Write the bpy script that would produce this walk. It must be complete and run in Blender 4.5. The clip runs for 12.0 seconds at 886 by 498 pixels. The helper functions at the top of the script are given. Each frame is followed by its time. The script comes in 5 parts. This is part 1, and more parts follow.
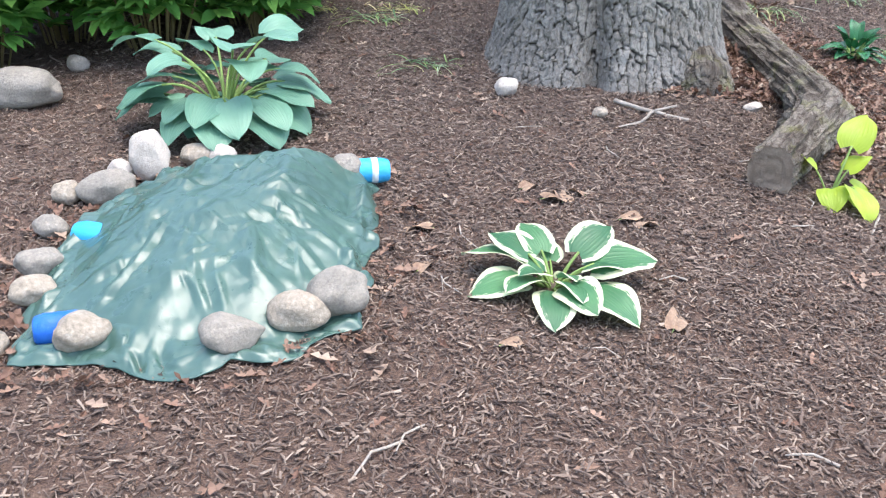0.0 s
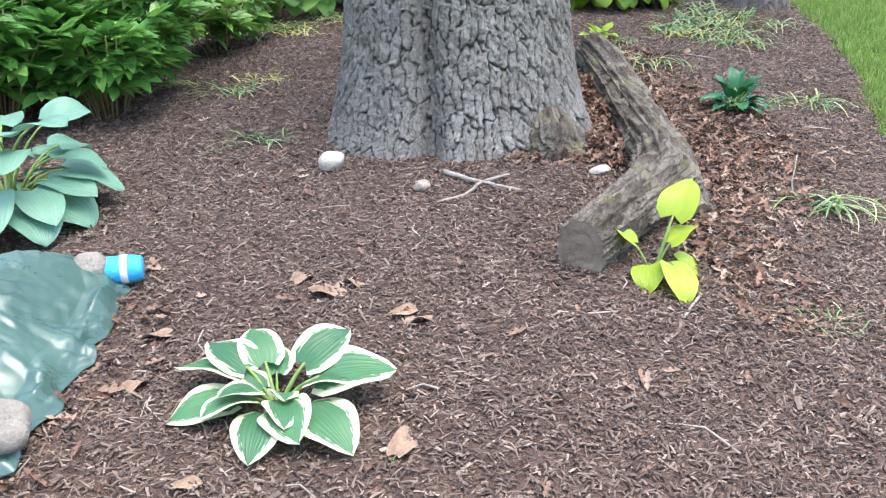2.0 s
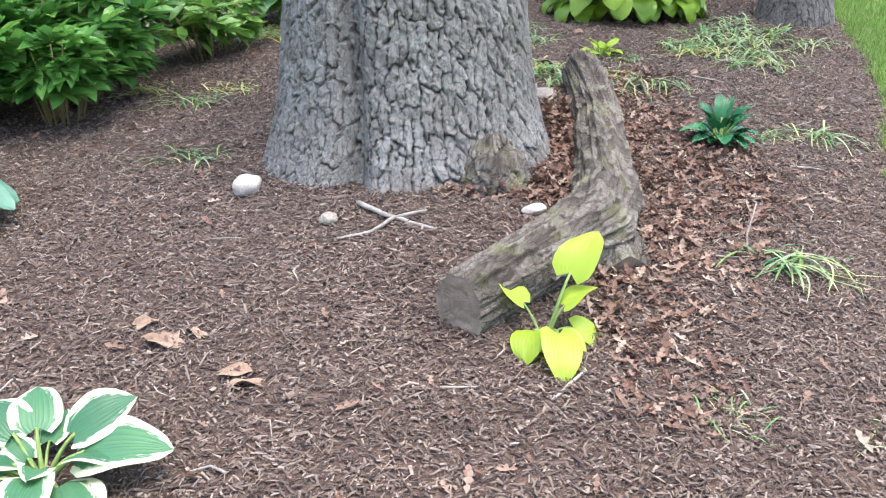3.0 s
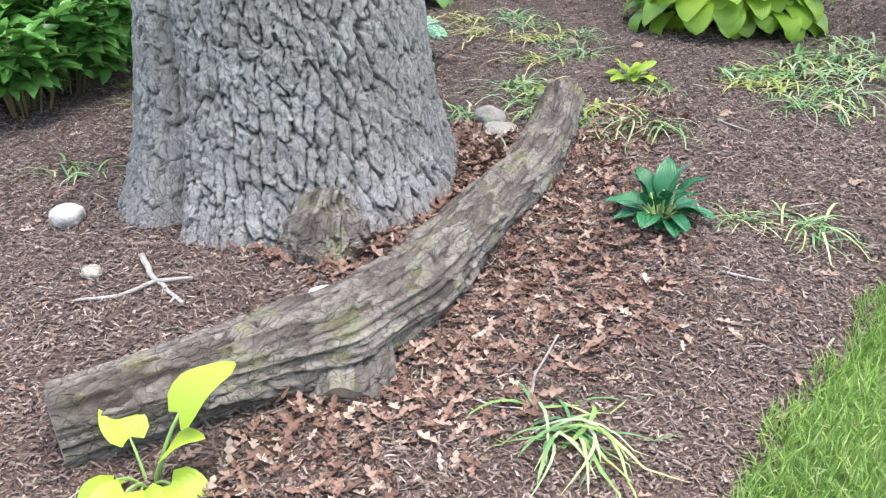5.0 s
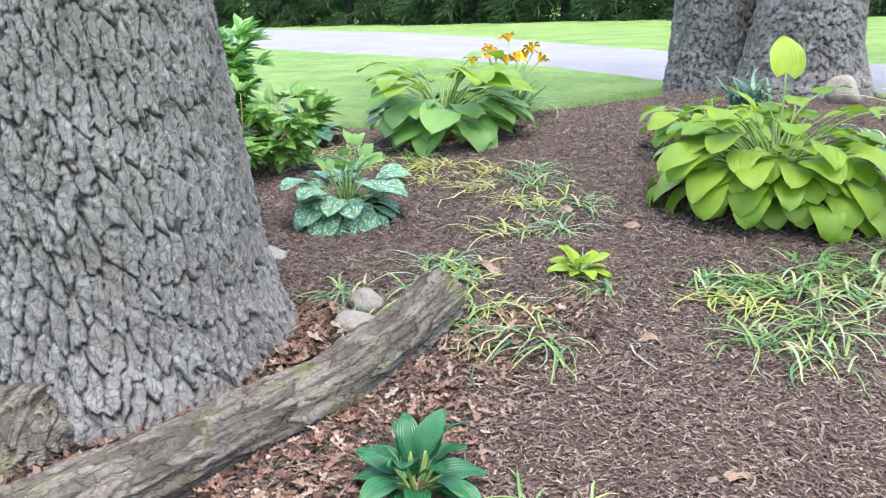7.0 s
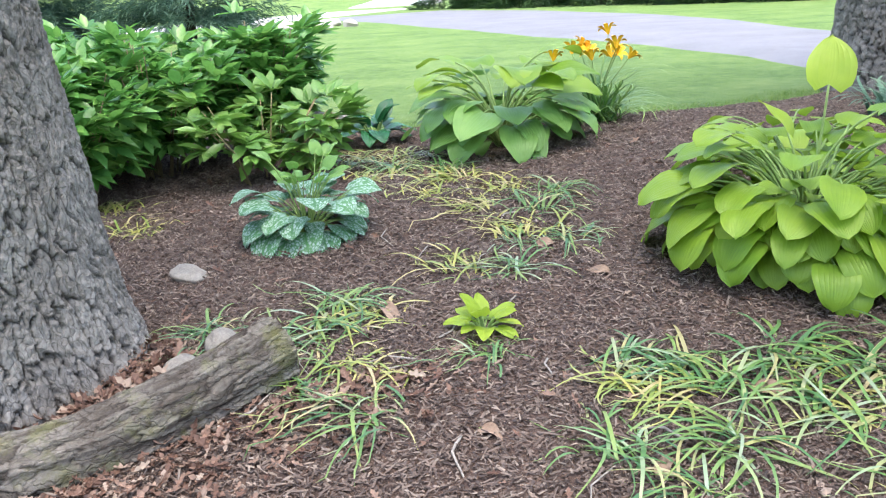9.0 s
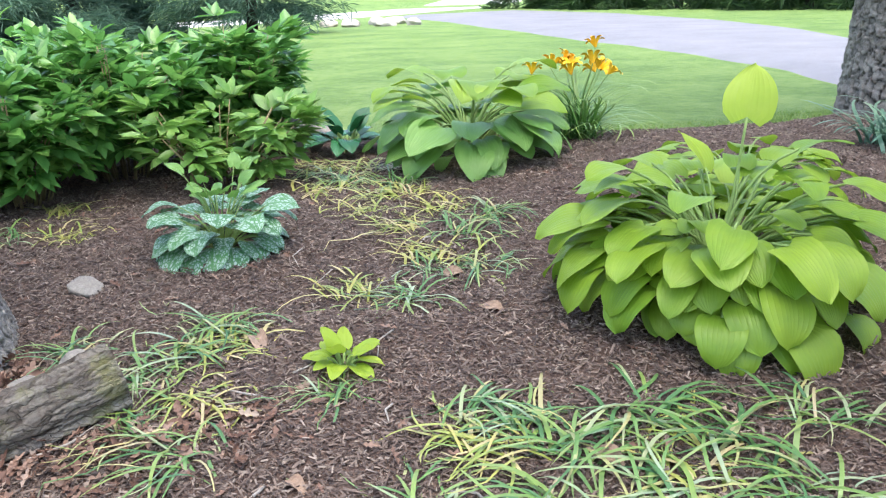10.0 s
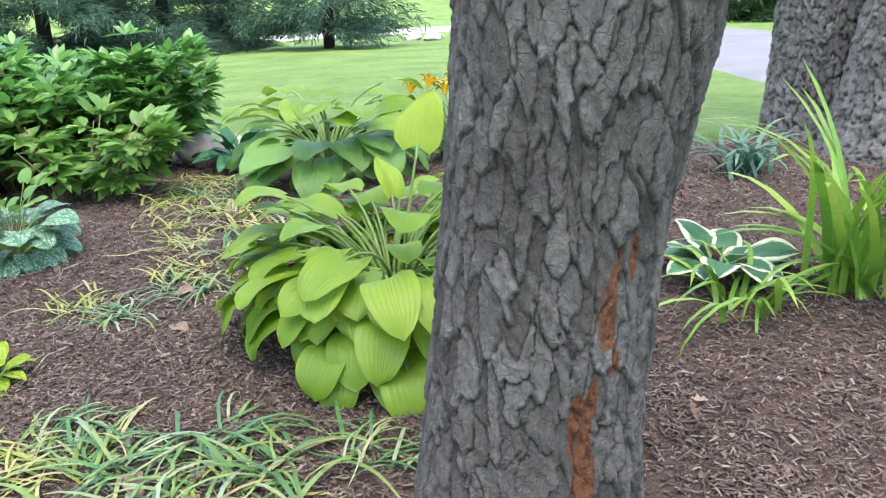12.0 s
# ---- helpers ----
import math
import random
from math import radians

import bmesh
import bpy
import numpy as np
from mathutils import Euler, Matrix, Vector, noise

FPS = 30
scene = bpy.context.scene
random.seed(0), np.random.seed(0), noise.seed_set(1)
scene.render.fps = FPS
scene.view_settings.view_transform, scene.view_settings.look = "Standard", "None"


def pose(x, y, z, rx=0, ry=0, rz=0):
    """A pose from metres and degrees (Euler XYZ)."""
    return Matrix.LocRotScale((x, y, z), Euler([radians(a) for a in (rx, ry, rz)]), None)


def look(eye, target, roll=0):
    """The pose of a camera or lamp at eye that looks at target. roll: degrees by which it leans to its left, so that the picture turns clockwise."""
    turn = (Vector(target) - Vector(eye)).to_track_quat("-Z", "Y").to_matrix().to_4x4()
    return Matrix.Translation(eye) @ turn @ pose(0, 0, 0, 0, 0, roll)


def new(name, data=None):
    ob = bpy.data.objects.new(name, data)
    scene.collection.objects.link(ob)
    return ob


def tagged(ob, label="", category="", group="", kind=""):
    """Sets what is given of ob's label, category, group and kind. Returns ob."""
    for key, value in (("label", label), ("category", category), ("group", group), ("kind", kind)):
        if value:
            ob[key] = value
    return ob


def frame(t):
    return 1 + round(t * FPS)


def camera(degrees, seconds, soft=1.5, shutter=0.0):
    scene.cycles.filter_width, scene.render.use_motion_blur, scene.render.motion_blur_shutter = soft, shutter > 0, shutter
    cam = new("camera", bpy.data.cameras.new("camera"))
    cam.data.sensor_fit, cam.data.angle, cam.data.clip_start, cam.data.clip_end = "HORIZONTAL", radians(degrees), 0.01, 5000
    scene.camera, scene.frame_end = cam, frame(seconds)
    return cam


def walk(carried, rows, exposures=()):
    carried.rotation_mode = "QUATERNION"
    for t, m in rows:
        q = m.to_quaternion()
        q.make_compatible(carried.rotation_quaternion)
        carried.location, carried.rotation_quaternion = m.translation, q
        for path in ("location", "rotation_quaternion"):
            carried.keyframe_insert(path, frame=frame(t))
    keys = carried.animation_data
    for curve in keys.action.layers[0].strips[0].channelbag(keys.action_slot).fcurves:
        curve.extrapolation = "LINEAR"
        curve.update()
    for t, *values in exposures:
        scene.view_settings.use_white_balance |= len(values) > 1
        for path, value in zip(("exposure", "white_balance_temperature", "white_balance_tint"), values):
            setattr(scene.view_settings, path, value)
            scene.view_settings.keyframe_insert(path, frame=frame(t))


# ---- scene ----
cam = camera(51.1, 12.0, soft=1.2)
METRES, EYE, TILT, LEAN, TURN = 9.0, 1.5, 5.17, 3.59, 0.0
ROWS = [
    (0.0, 0.0, 0.0, 0.0, 3.21, -30.59, -5.44),
    (0.5, 0.0153, -0.0015, 0.0011, -0.76, -29.58, -4.69),
    (1.0, 0.0352, 0.011, -0.0014, -0.61, -28.79, -2.92),
    (1.5, 0.0628, 0.036, -0.0011, 1.56, -27.76, -2.83),
    (2.0, 0.0937, 0.0517, -0.0015, 3.34, -27.27, -2.4),
    (2.5, 0.1329, 0.0695, 0.0007, 9.49, -28.0, -0.47),
    (3.0, 0.1665, 0.1049, -0.0015, 9.9, -27.59, -2.24),
    (3.5, 0.2025, 0.1345, 0.0009, 10.97, -26.8, -1.91),
    (5.5, 0.3348, 0.2931, 0.0026, 34.29, -30.34, -0.34),
    (6.0, 0.3528, 0.3428, -0.0005, 37.44, -29.07, -1.29),
    (6.5, 0.3709, 0.3809, 0.0041, 38.64, -27.22, -0.73),
    (7.0, 0.3937, 0.413, 0.0094, 45.78, -24.06, 0.22),
    (9.0, 0.4289, 0.5695, 0.0016, 62.06, -24.76, 3.66),
    (9.5, 0.432, 0.6121, -0.0007, 64.58, -25.11, 2.96),
    (10.0, 0.4399, 0.6453, 0.0003, 67.3, -24.58, 3.24),
    (10.5, 0.4599, 0.6852, -0.0006, 72.6, -24.13, 4.46),
    (11.0, 0.4759, 0.7193, -0.0015, 73.71, -23.82, 4.42),
    (11.5, 0.4806, 0.7627, -0.004, 73.6, -23.38, 4.0),
    (12.0, 0.4896, 0.8031, -0.0073, 74.97, -23.34, 4.65),
]
walk(cam, [(t, pose(0, 0, EYE, TILT, LEAN, TURN) @ pose(METRES * x, METRES * y, METRES * z, 90 + pitch, roll, yaw)) for t, x, y, z, yaw, pitch, roll in ROWS],
     exposures=[(0.0, 2.1), (3.0, 2.28), (6.0, 2.42), (9.0, 2.18), (12.0, 2.15)])


# ---- world, sun, exposure ----
world = bpy.data.worlds.new("sky")
scene.world = world
world.use_nodes = True
wn = world.node_tree
sky = wn.nodes.new("ShaderNodeTexSky")
sky.sky_type, sky.sun_disc = "NISHITA", False
sky.sun_elevation, sky.sun_rotation = radians(80), radians(100)
sky.air_density, sky.dust_density, sky.ozone_density = 1.0, 3.0, 1.0
wn.nodes["Background"].inputs["Strength"].default_value = 0.15
wn.links.new(sky.outputs[0], wn.nodes["Background"].inputs[0])
sun_data = bpy.data.lights.new("sun", "SUN")
sun_data.energy, sun_data.angle, sun_data.color = 1.05, radians(50), (1.0, 0.985, 0.96)
sun = new("sun", sun_data)
# a veiled sun, almost overhead
sun.matrix_world = look((2.2, -0.5, 13.0), (0, 0, 0))


# ---- small tools ----
def material(name, rough=0.6, metal=0.0, spec=0.5):
    m = bpy.data.materials.new(name)
    m.use_nodes = True
    b = m.node_tree.nodes["Principled BSDF"]
    b.inputs["Roughness"].default_value = rough
    b.inputs["Metallic"].default_value = metal
    b.inputs["Specular IOR Level"].default_value = spec
    return m, m.node_tree, b


def node(nt, kind, **inputs):
    n = nt.nodes.new(kind)
    for k, v in inputs.items():
        n.inputs[k.replace("_", " ")].default_value = v
    return n


def coords(nt, kind="Object", scale=(1, 1, 1)):
    t = nt.nodes.new("ShaderNodeTexCoord")
    mp = nt.nodes.new("ShaderNodeMapping")
    mp.inputs["Scale"].default_value = scale
    nt.links.new(t.outputs[kind], mp.inputs[0])
    return mp.outputs[0]


def noise_tex(nt, co, scale, detail=4.0, rough=0.6):
    n = node(nt, "ShaderNodeTexNoise", Scale=scale, Detail=detail, Roughness=rough)
    nt.links.new(co, n.inputs["Vector"])
    return n.outputs["Fac"]


def ramp(nt, fac, stops):
    r = nt.nodes.new("ShaderNodeValToRGB")
    e = r.color_ramp.elements
    while len(e) < len(stops):
        e.new(0.5)
    for el, (p, c) in zip(e, stops):
        el.position, el.color = p, (*c, 1)
    nt.links.new(fac, r.inputs[0])
    return r.outputs[0]


def mix(nt, fac, a, b, how="MIX"):
    n = nt.nodes.new("ShaderNodeMix")
    n.data_type, n.blend_type = "RGBA", how
    for sock, v in ((n.inputs[0], fac), (n.inputs[6], a), (n.inputs[7], b)):
        if hasattr(v, "is_linked"):
            nt.links.new(v, sock)
        else:
            sock.default_value = v if isinstance(v, (int, float)) else (*v, 1)
    return n.outputs[2]


def maths(nt, op, a, b=0.0, c=0.0):
    n = nt.nodes.new("ShaderNodeMath")
    n.operation = op
    for i, v in enumerate((a, b, c)):
        if hasattr(v, "is_linked"):
            nt.links.new(v, n.inputs[i])
        else:
            n.inputs[i].default_value = v
    return n.outputs[0]


def bump(nt, b, height, strength=0.4, dist=0.01):
    n = node(nt, "ShaderNodeBump", Strength=strength, Distance=dist)
    nt.links.new(height, n.inputs["Height"])
    nt.links.new(n.outputs[0], b.inputs["Normal"])


def rough_mat(name, stops, scale, rough=0.85, bscale=None, bstr=0.5, bdist=0.01, fine=0.35, spec=0.3, stretch=(1, 1, 1)):
    """Coarse stains and fine grain over a colour ramp, with relief."""
    m, nt, b = material(name, rough, 0, spec)
    co = coords(nt, "Object", stretch)
    big = noise_tex(nt, co, scale, 3)
    small = noise_tex(nt, co, scale * 9, 5, 0.7)
    f = maths(nt, "ADD", maths(nt, "MULTIPLY", big, 1 - fine), maths(nt, "MULTIPLY", small, fine))
    nt.links.new(ramp(nt, f, stops), b.inputs["Base Color"])
    bump(nt, b, noise_tex(nt, co, bscale or scale * 8, 6, 0.7), bstr, bdist)
    return m


def island_mat(name, stops, rough=0.7, translucent=0.0, spec=0.3, pale=None):
    """Colour that changes from piece to piece of one mesh; pale tints the pieces' far ends."""
    m, nt, b = material(name, rough, 0, spec)
    g = nt.nodes.new("ShaderNodeNewGeometry")
    c = ramp(nt, g.outputs["Random Per Island"], stops)
    co = coords(nt)
    c = mix(nt, 0.45, c, ramp(nt, noise_tex(nt, co, 5, 4), [(0.3, (0.5, 0.5, 0.5)), (0.7, (1, 1, 1))]), "MULTIPLY")
    c = mix(nt, 0.4, c, ramp(nt, noise_tex(nt, co, 60, 4), [(0.25, (0.45, 0.45, 0.45)), (0.75, (1, 1, 1))]), "MULTIPLY")
    if pale:
        uv = nt.nodes.new("ShaderNodeUVMap")
        sep = nt.nodes.new("ShaderNodeSeparateXYZ")
        nt.links.new(uv.outputs[0], sep.inputs[0])
        f = maths(nt, "MULTIPLY", maths(nt, "POWER", sep.outputs[1], 2.0), g.outputs["Random Per Island"])
        c = mix(nt, f, c, pale)
    nt.links.new(c, b.inputs["Base Color"])
    if translucent:
        see_through(nt, b, c, translucent)
    return m


def see_through(nt, b, colour, amount):
    tr = nt.nodes.new("ShaderNodeBsdfTranslucent")
    nt.links.new(colour, tr.inputs[0])
    mx = nt.nodes.new("ShaderNodeMixShader")
    mx.inputs[0].default_value = amount
    out = nt.nodes["Material Output"]
    nt.links.new(b.outputs[0], mx.inputs[1])
    nt.links.new(tr.outputs[0], mx.inputs[2])
    nt.links.new(mx.outputs[0], out.inputs[0])


def leaf_mat(name, deep, light, rough=0.4, margin=None, silver=None, translucent=0.28, vein=0.5, veins=16.0, edge=0.66):
    """A broad leaf: ribs from base to tip along its own width, margin or silvering where it has them."""
    m, nt, b = material(name, rough, 0, 0.45)
    uv = nt.nodes.new("ShaderNodeUVMap")
    sep = nt.nodes.new("ShaderNodeSeparateXYZ")
    nt.links.new(uv.outputs[0], sep.inputs[0])
    info = nt.nodes.new("ShaderNodeObjectInfo")
    co = coords(nt)
    n1 = noise_tex(nt, co, 9, 3)
    f = maths(nt, "ADD", maths(nt, "MULTIPLY", n1, 0.6), maths(nt, "MULTIPLY", info.outputs["Random"], 0.45))
    c = ramp(nt, f, [(0.2, deep), (0.85, light)])
    across = maths(nt, "ABSOLUTE", maths(nt, "SUBTRACT", maths(nt, "MULTIPLY", sep.outputs[0], 2.0), 1.0))
    rib = maths(nt, "POWER", maths(nt, "ABSOLUTE", maths(nt, "SINE", maths(nt, "MULTIPLY", maths(nt, "POWER", across, 0.8), veins))), 0.5)
    if silver:
        net = node(nt, "ShaderNodeTexVoronoi", Scale=13.0)
        net.feature = "DISTANCE_TO_EDGE"
        mp = nt.nodes.new("ShaderNodeMapping")
        mp.inputs["Scale"].default_value = (0.9, 0.7, 1)
        nt.links.new(uv.outputs[0], mp.inputs[0])
        nt.links.new(mp.outputs[0], net.inputs["Vector"])
        s = ramp(nt, net.outputs["Distance"], [(0.06, (0, 0, 0)), (0.2, (1, 1, 1))])
        mid = ramp(nt, across, [(0.03, (0, 0, 0)), (0.1, (1, 1, 1))])
        c = mix(nt, mix(nt, 1.0, s, mid, "MULTIPLY"), c, silver)
    if margin:
        wob = noise_tex(nt, coords(nt, "UV", (7, 2.2, 1)), 2.2, 3)
        tip = maths(nt, "MULTIPLY", maths(nt, "POWER", sep.outputs[1], 5.0), 0.35)
        e = maths(nt, "ADD", maths(nt, "ADD", across, tip), maths(nt, "MULTIPLY", maths(nt, "SUBTRACT", wob, 0.5), 0.75))
        c = mix(nt, ramp(nt, e, [(edge, (0, 0, 0)), (edge + 0.07, (1, 1, 1))]), c, margin)
    c = mix(nt, maths(nt, "MULTIPLY", maths(nt, "SUBTRACT", 1.0, rib), 0.14), c, light)
    nt.links.new(c, b.inputs["Base Color"])
    h = maths(nt, "ADD", rib, maths(nt, "MULTIPLY", noise_tex(nt, co, 160, 3), 0.25))
    bump(nt, b, h, vein * 0.8, 0.003)
    see_through(nt, b, c, translucent)
    return m


def mesh_of(name, verts, faces, mats, uvs=None, smooth=True, slots=None):
    me = bpy.data.meshes.new(name)
    me.from_pydata(np.asarray(verts, float).tolist(), [], [list(map(int, f)) for f in faces])
    for m in mats if isinstance(mats, (list, tuple)) else [mats]:
        me.materials.append(m)
    if uvs is not None:
        layer = me.uv_layers.new(name="UVMap")
        idx = np.empty(len(me.loops), int)
        me.loops.foreach_get("vertex_index", idx)
        layer.data.foreach_set("uv", np.asarray(uvs, np.float32)[idx].ravel())
    me.polygons.foreach_set("use_smooth", [smooth] * len(me.polygons))
    if slots is not None:
        me.polygons.foreach_set("material_index", slots)
    me.update()
    return me


def part(name, me, parent, m=None, label=""):
    ob = new(name, me)
    ob.parent = parent
    if m is not None:
        ob.matrix_basis = m
    return tagged(ob, label)


def softplus(v):
    return np.logaddexp(0, v)


def ground_z(x, y):
    """The lie of the land: a low mound that falls away over the lawn."""
    x, y = np.asarray(x, float), np.asarray(y, float)

    def hold(v, a, b, k=0.3):
        lo = softplus((v - a) / k) * k + a
        return b - softplus((b - lo) / k) * k
    u, v = hold(x, -1.5, 3.2), hold(y, -0.5, 9.2)
    q = -0.00327 - 0.01779 * u + 0.07992 * v + 0.00856 * u * v - 0.01932 * u * u - 0.00111 * v * v
    return q - 0.075 * softplus((-1.5 - x) / 0.5) * 0.5


def gz(x, y):
    return float(ground_z(x, y))


BED = np.array([(1.5, -3), (1.95, 1.0), (2.45, 3.2), (2.64, 4.3), (2.82, 5.15), (3.02, 6.1), (3.13, 7.2), (3.14, 8.7), (3.0, 10.2), (2.0, 10.9),
                (0.4, 11.35), (-0.75, 11.1), (-0.85, 10.6), (-0.62, 10.0), (-0.87, 9.4), (-1.5, 8.4), (-2.25, 7.45), (-3.3, 6.6), (-4.2, 5.0),
                (-4.3, 2.0), (-3.4, -3)])


def edge_distance(x, y, poly=BED):
    """Signed distance to an outline, positive inside."""
    p = np.stack([np.asarray(x, float), np.asarray(y, float)], -1)
    best, inside = np.full(p.shape[:-1], 1e9), np.zeros(p.shape[:-1], bool)
    for a, b in zip(poly, np.roll(poly, -1, 0)):
        d = b - a
        t = np.clip(((p - a) @ d) / (d @ d), 0, 1)
        best = np.minimum(best, np.linalg.norm(p - a - t[..., None] * d, axis=-1))
        cross = (a[1] > p[..., 1]) != (b[1] > p[..., 1])
        xi = (b[0] - a[0]) * (p[..., 1] - a[1]) / (b[1] - a[1] + 1e-12) + a[0]
        inside ^= cross & (p[..., 0] < xi)
    return np.where(inside, best, -best)


def value_noise(x, y, seed=0):
    """Smooth noise between 0 and 1 on a unit grid."""
    xi, yi = np.floor(x).astype(int), np.floor(y).astype(int)
    fx, fy = x - xi, y - yi
    fx, fy = fx * fx * (3 - 2 * fx), fy * fy * (3 - 2 * fy)

    def h(i, j):
        v = np.sin(i * 127.1 + j * 311.7 + seed * 74.7) * 43758.5453
        return v - np.floor(v)
    return (h(xi, yi) * (1 - fx) + h(xi + 1, yi) * fx) * (1 - fy) + (h(xi, yi + 1) * (1 - fx) + h(xi + 1, yi + 1) * fx) * fy


def lumps(x, y):
    return (0.030 * value_noise(x * 2.2, y * 2.2, 1) + 0.014 * value_noise(x * 8, y * 8, 2) + 0.008 * value_noise(x * 26, y * 26, 3)) - 0.022


def bed_z(x, y):
    d = edge_distance(x, y)
    return ground_z(x, y) + lumps(np.asarray(x, float), np.asarray(y, float)) + 0.03 * np.clip(d / 0.15, -1, 1) - 0.034


def bz(x, y):
    return float(bed_z(np.array([x]), np.array([y]))[0])


def grid_faces(nu, nv, wrap=False):
    i, j = np.meshgrid(np.arange(nu - 1), np.arange(nv if wrap else nv - 1), indexing="ij")
    a = i * nv + j
    b = i * nv + (j + 1) % nv
    return np.stack([a, b, b + nv, a + nv], -1).reshape(-1, 4)


def tube(path, radii, sides=10, cap=True):
    """Vertices and faces of a round tube along a path."""
    path, verts = [Vector(p) for p in path], []
    side = None
    for i, p in enumerate(path):
        d = (path[min(i + 1, len(path) - 1)] - path[max(i - 1, 0)]).normalized()
        side = (d.orthogonal() if side is None else side - d * side.dot(d)).normalized()
        up = d.cross(side)
        for k in range(sides):
            a = 2 * math.pi * k / sides
            verts.append(p + (side * math.cos(a) + up * math.sin(a)) * radii[i])
    faces = grid_faces(len(path), sides, True).tolist()
    if cap:
        faces += [list(range(sides))[::-1], list(range(len(verts) - sides, len(verts)))]
    return [tuple(v) for v in verts], faces


def joined(pieces):
    """Several (verts, faces) as one."""
    V, F = [], []
    for v, f in pieces:
        n = len(V)
        V.extend(v)
        F.extend([[i + n for i in q] for q in f])
    return V, F


def scatter_mesh(name, mat, verts, faces, pos, yaw, size, tilt=None, roll=None, uvs=None, smooth=False):
    """One mesh of many small copies of a shape, turned and sized one by one."""
    v = np.asarray(verts, float)
    n, k = len(pos), len(v)
    p = v[None] * size.reshape(n, 1, -1)
    if roll is not None:
        c, s = np.cos(roll)[:, None], np.sin(roll)[:, None]
        p = np.stack([p[..., 0], p[..., 1] * c - p[..., 2] * s, p[..., 1] * s + p[..., 2] * c], -1)
    if tilt is not None:
        c, s = np.cos(tilt)[:, None], np.sin(tilt)[:, None]
        p = np.stack([p[..., 0] * c - p[..., 2] * s, p[..., 1], p[..., 0] * s + p[..., 2] * c], -1)
    c, s = np.cos(yaw)[:, None], np.sin(yaw)[:, None]
    p = np.stack([p[..., 0] * c - p[..., 1] * s, p[..., 0] * s + p[..., 1] * c, p[..., 2]], -1) + pos[:, None]
    tri = np.asarray([(f[0], f[i], f[i + 1]) for f in faces for i in range(1, len(f) - 1)])
    allf = (tri[None] + (np.arange(n) * k)[:, None, None]).reshape(-1, 3)
    me = bpy.data.meshes.new(name)
    me.vertices.add(n * k)
    me.vertices.foreach_set("co", p.astype(np.float32).ravel())
    me.loops.add(len(allf) * 3)
    me.loops.foreach_set("vertex_index", allf.astype(np.int32).ravel())
    me.polygons.add(len(allf))
    me.polygons.foreach_set("loop_start", np.arange(0, len(allf) * 3, 3, dtype=np.int32))
    me.polygons.foreach_set("use_smooth", np.full(len(allf), smooth))
    if uvs is not None:
        layer = me.uv_layers.new(name="UVMap")
        layer.data.foreach_set("uv", np.tile(np.asarray(uvs, np.float32)[tri.ravel()], (n, 1)).ravel())
    me.materials.append(mat)
    me.update(calc_edges=True)
    return me


rng = np.random.default_rng(7)

# ---- materials ----
M_MULCH = rough_mat("shredded bark mulch", [(0.3, (0.045, 0.029, 0.025)), (0.5, (0.118, 0.076, 0.058)), (0.72, (0.205, 0.14, 0.105))], 14, 0.9, 70, 1.0, 0.02, 0.55)
M_CHIP = island_mat("bark chips", [(0.0, (0.056, 0.037, 0.029)), (0.45, (0.138, 0.095, 0.073)), (0.85, (0.225, 0.165, 0.128)), (1.0, (0.36, 0.285, 0.225))], 0.7, 0.0, 0.4)
M_LITTER = island_mat("dry oak leaves", [(0.0, (0.12, 0.062, 0.042)), (0.5, (0.235, 0.135, 0.095)), (0.85, (0.34, 0.225, 0.165)), (1.0, (0.48, 0.38, 0.29))], 0.65, 0.15)
M_DRY = rough_mat("curled dry leaf", [(0.35, (0.17, 0.105, 0.07)), (0.65, (0.33, 0.235, 0.165))], 14, 0.75)
M_LAWN = rough_mat("lawn turf", [(0.36, (0.075, 0.145, 0.032)), (0.5, (0.13, 0.215, 0.05)), (0.64, (0.195, 0.275, 0.078))], 0.9, 0.8, 90, 0.9, 0.03, 0.5)
M_BLADE = island_mat("lawn blades", [(0.0, (0.12, 0.24, 0.04)), (0.6, (0.25, 0.41, 0.08)), (0.9, (0.37, 0.5, 0.14)), (1.0, (0.5, 0.5, 0.27))], 0.5, 0.35, 0.3)
M_ASPHALT = rough_mat("weathered asphalt", [(0.3, (0.14, 0.14, 0.155)), (0.7, (0.20, 0.20, 0.215))], 0.8, 0.85, 120, 0.5, 0.01)
M_ROAD = rough_mat("pale concrete road", [(0.3, (0.42, 0.41, 0.4)), (0.7, (0.55, 0.54, 0.52))], 0.6, 0.9)


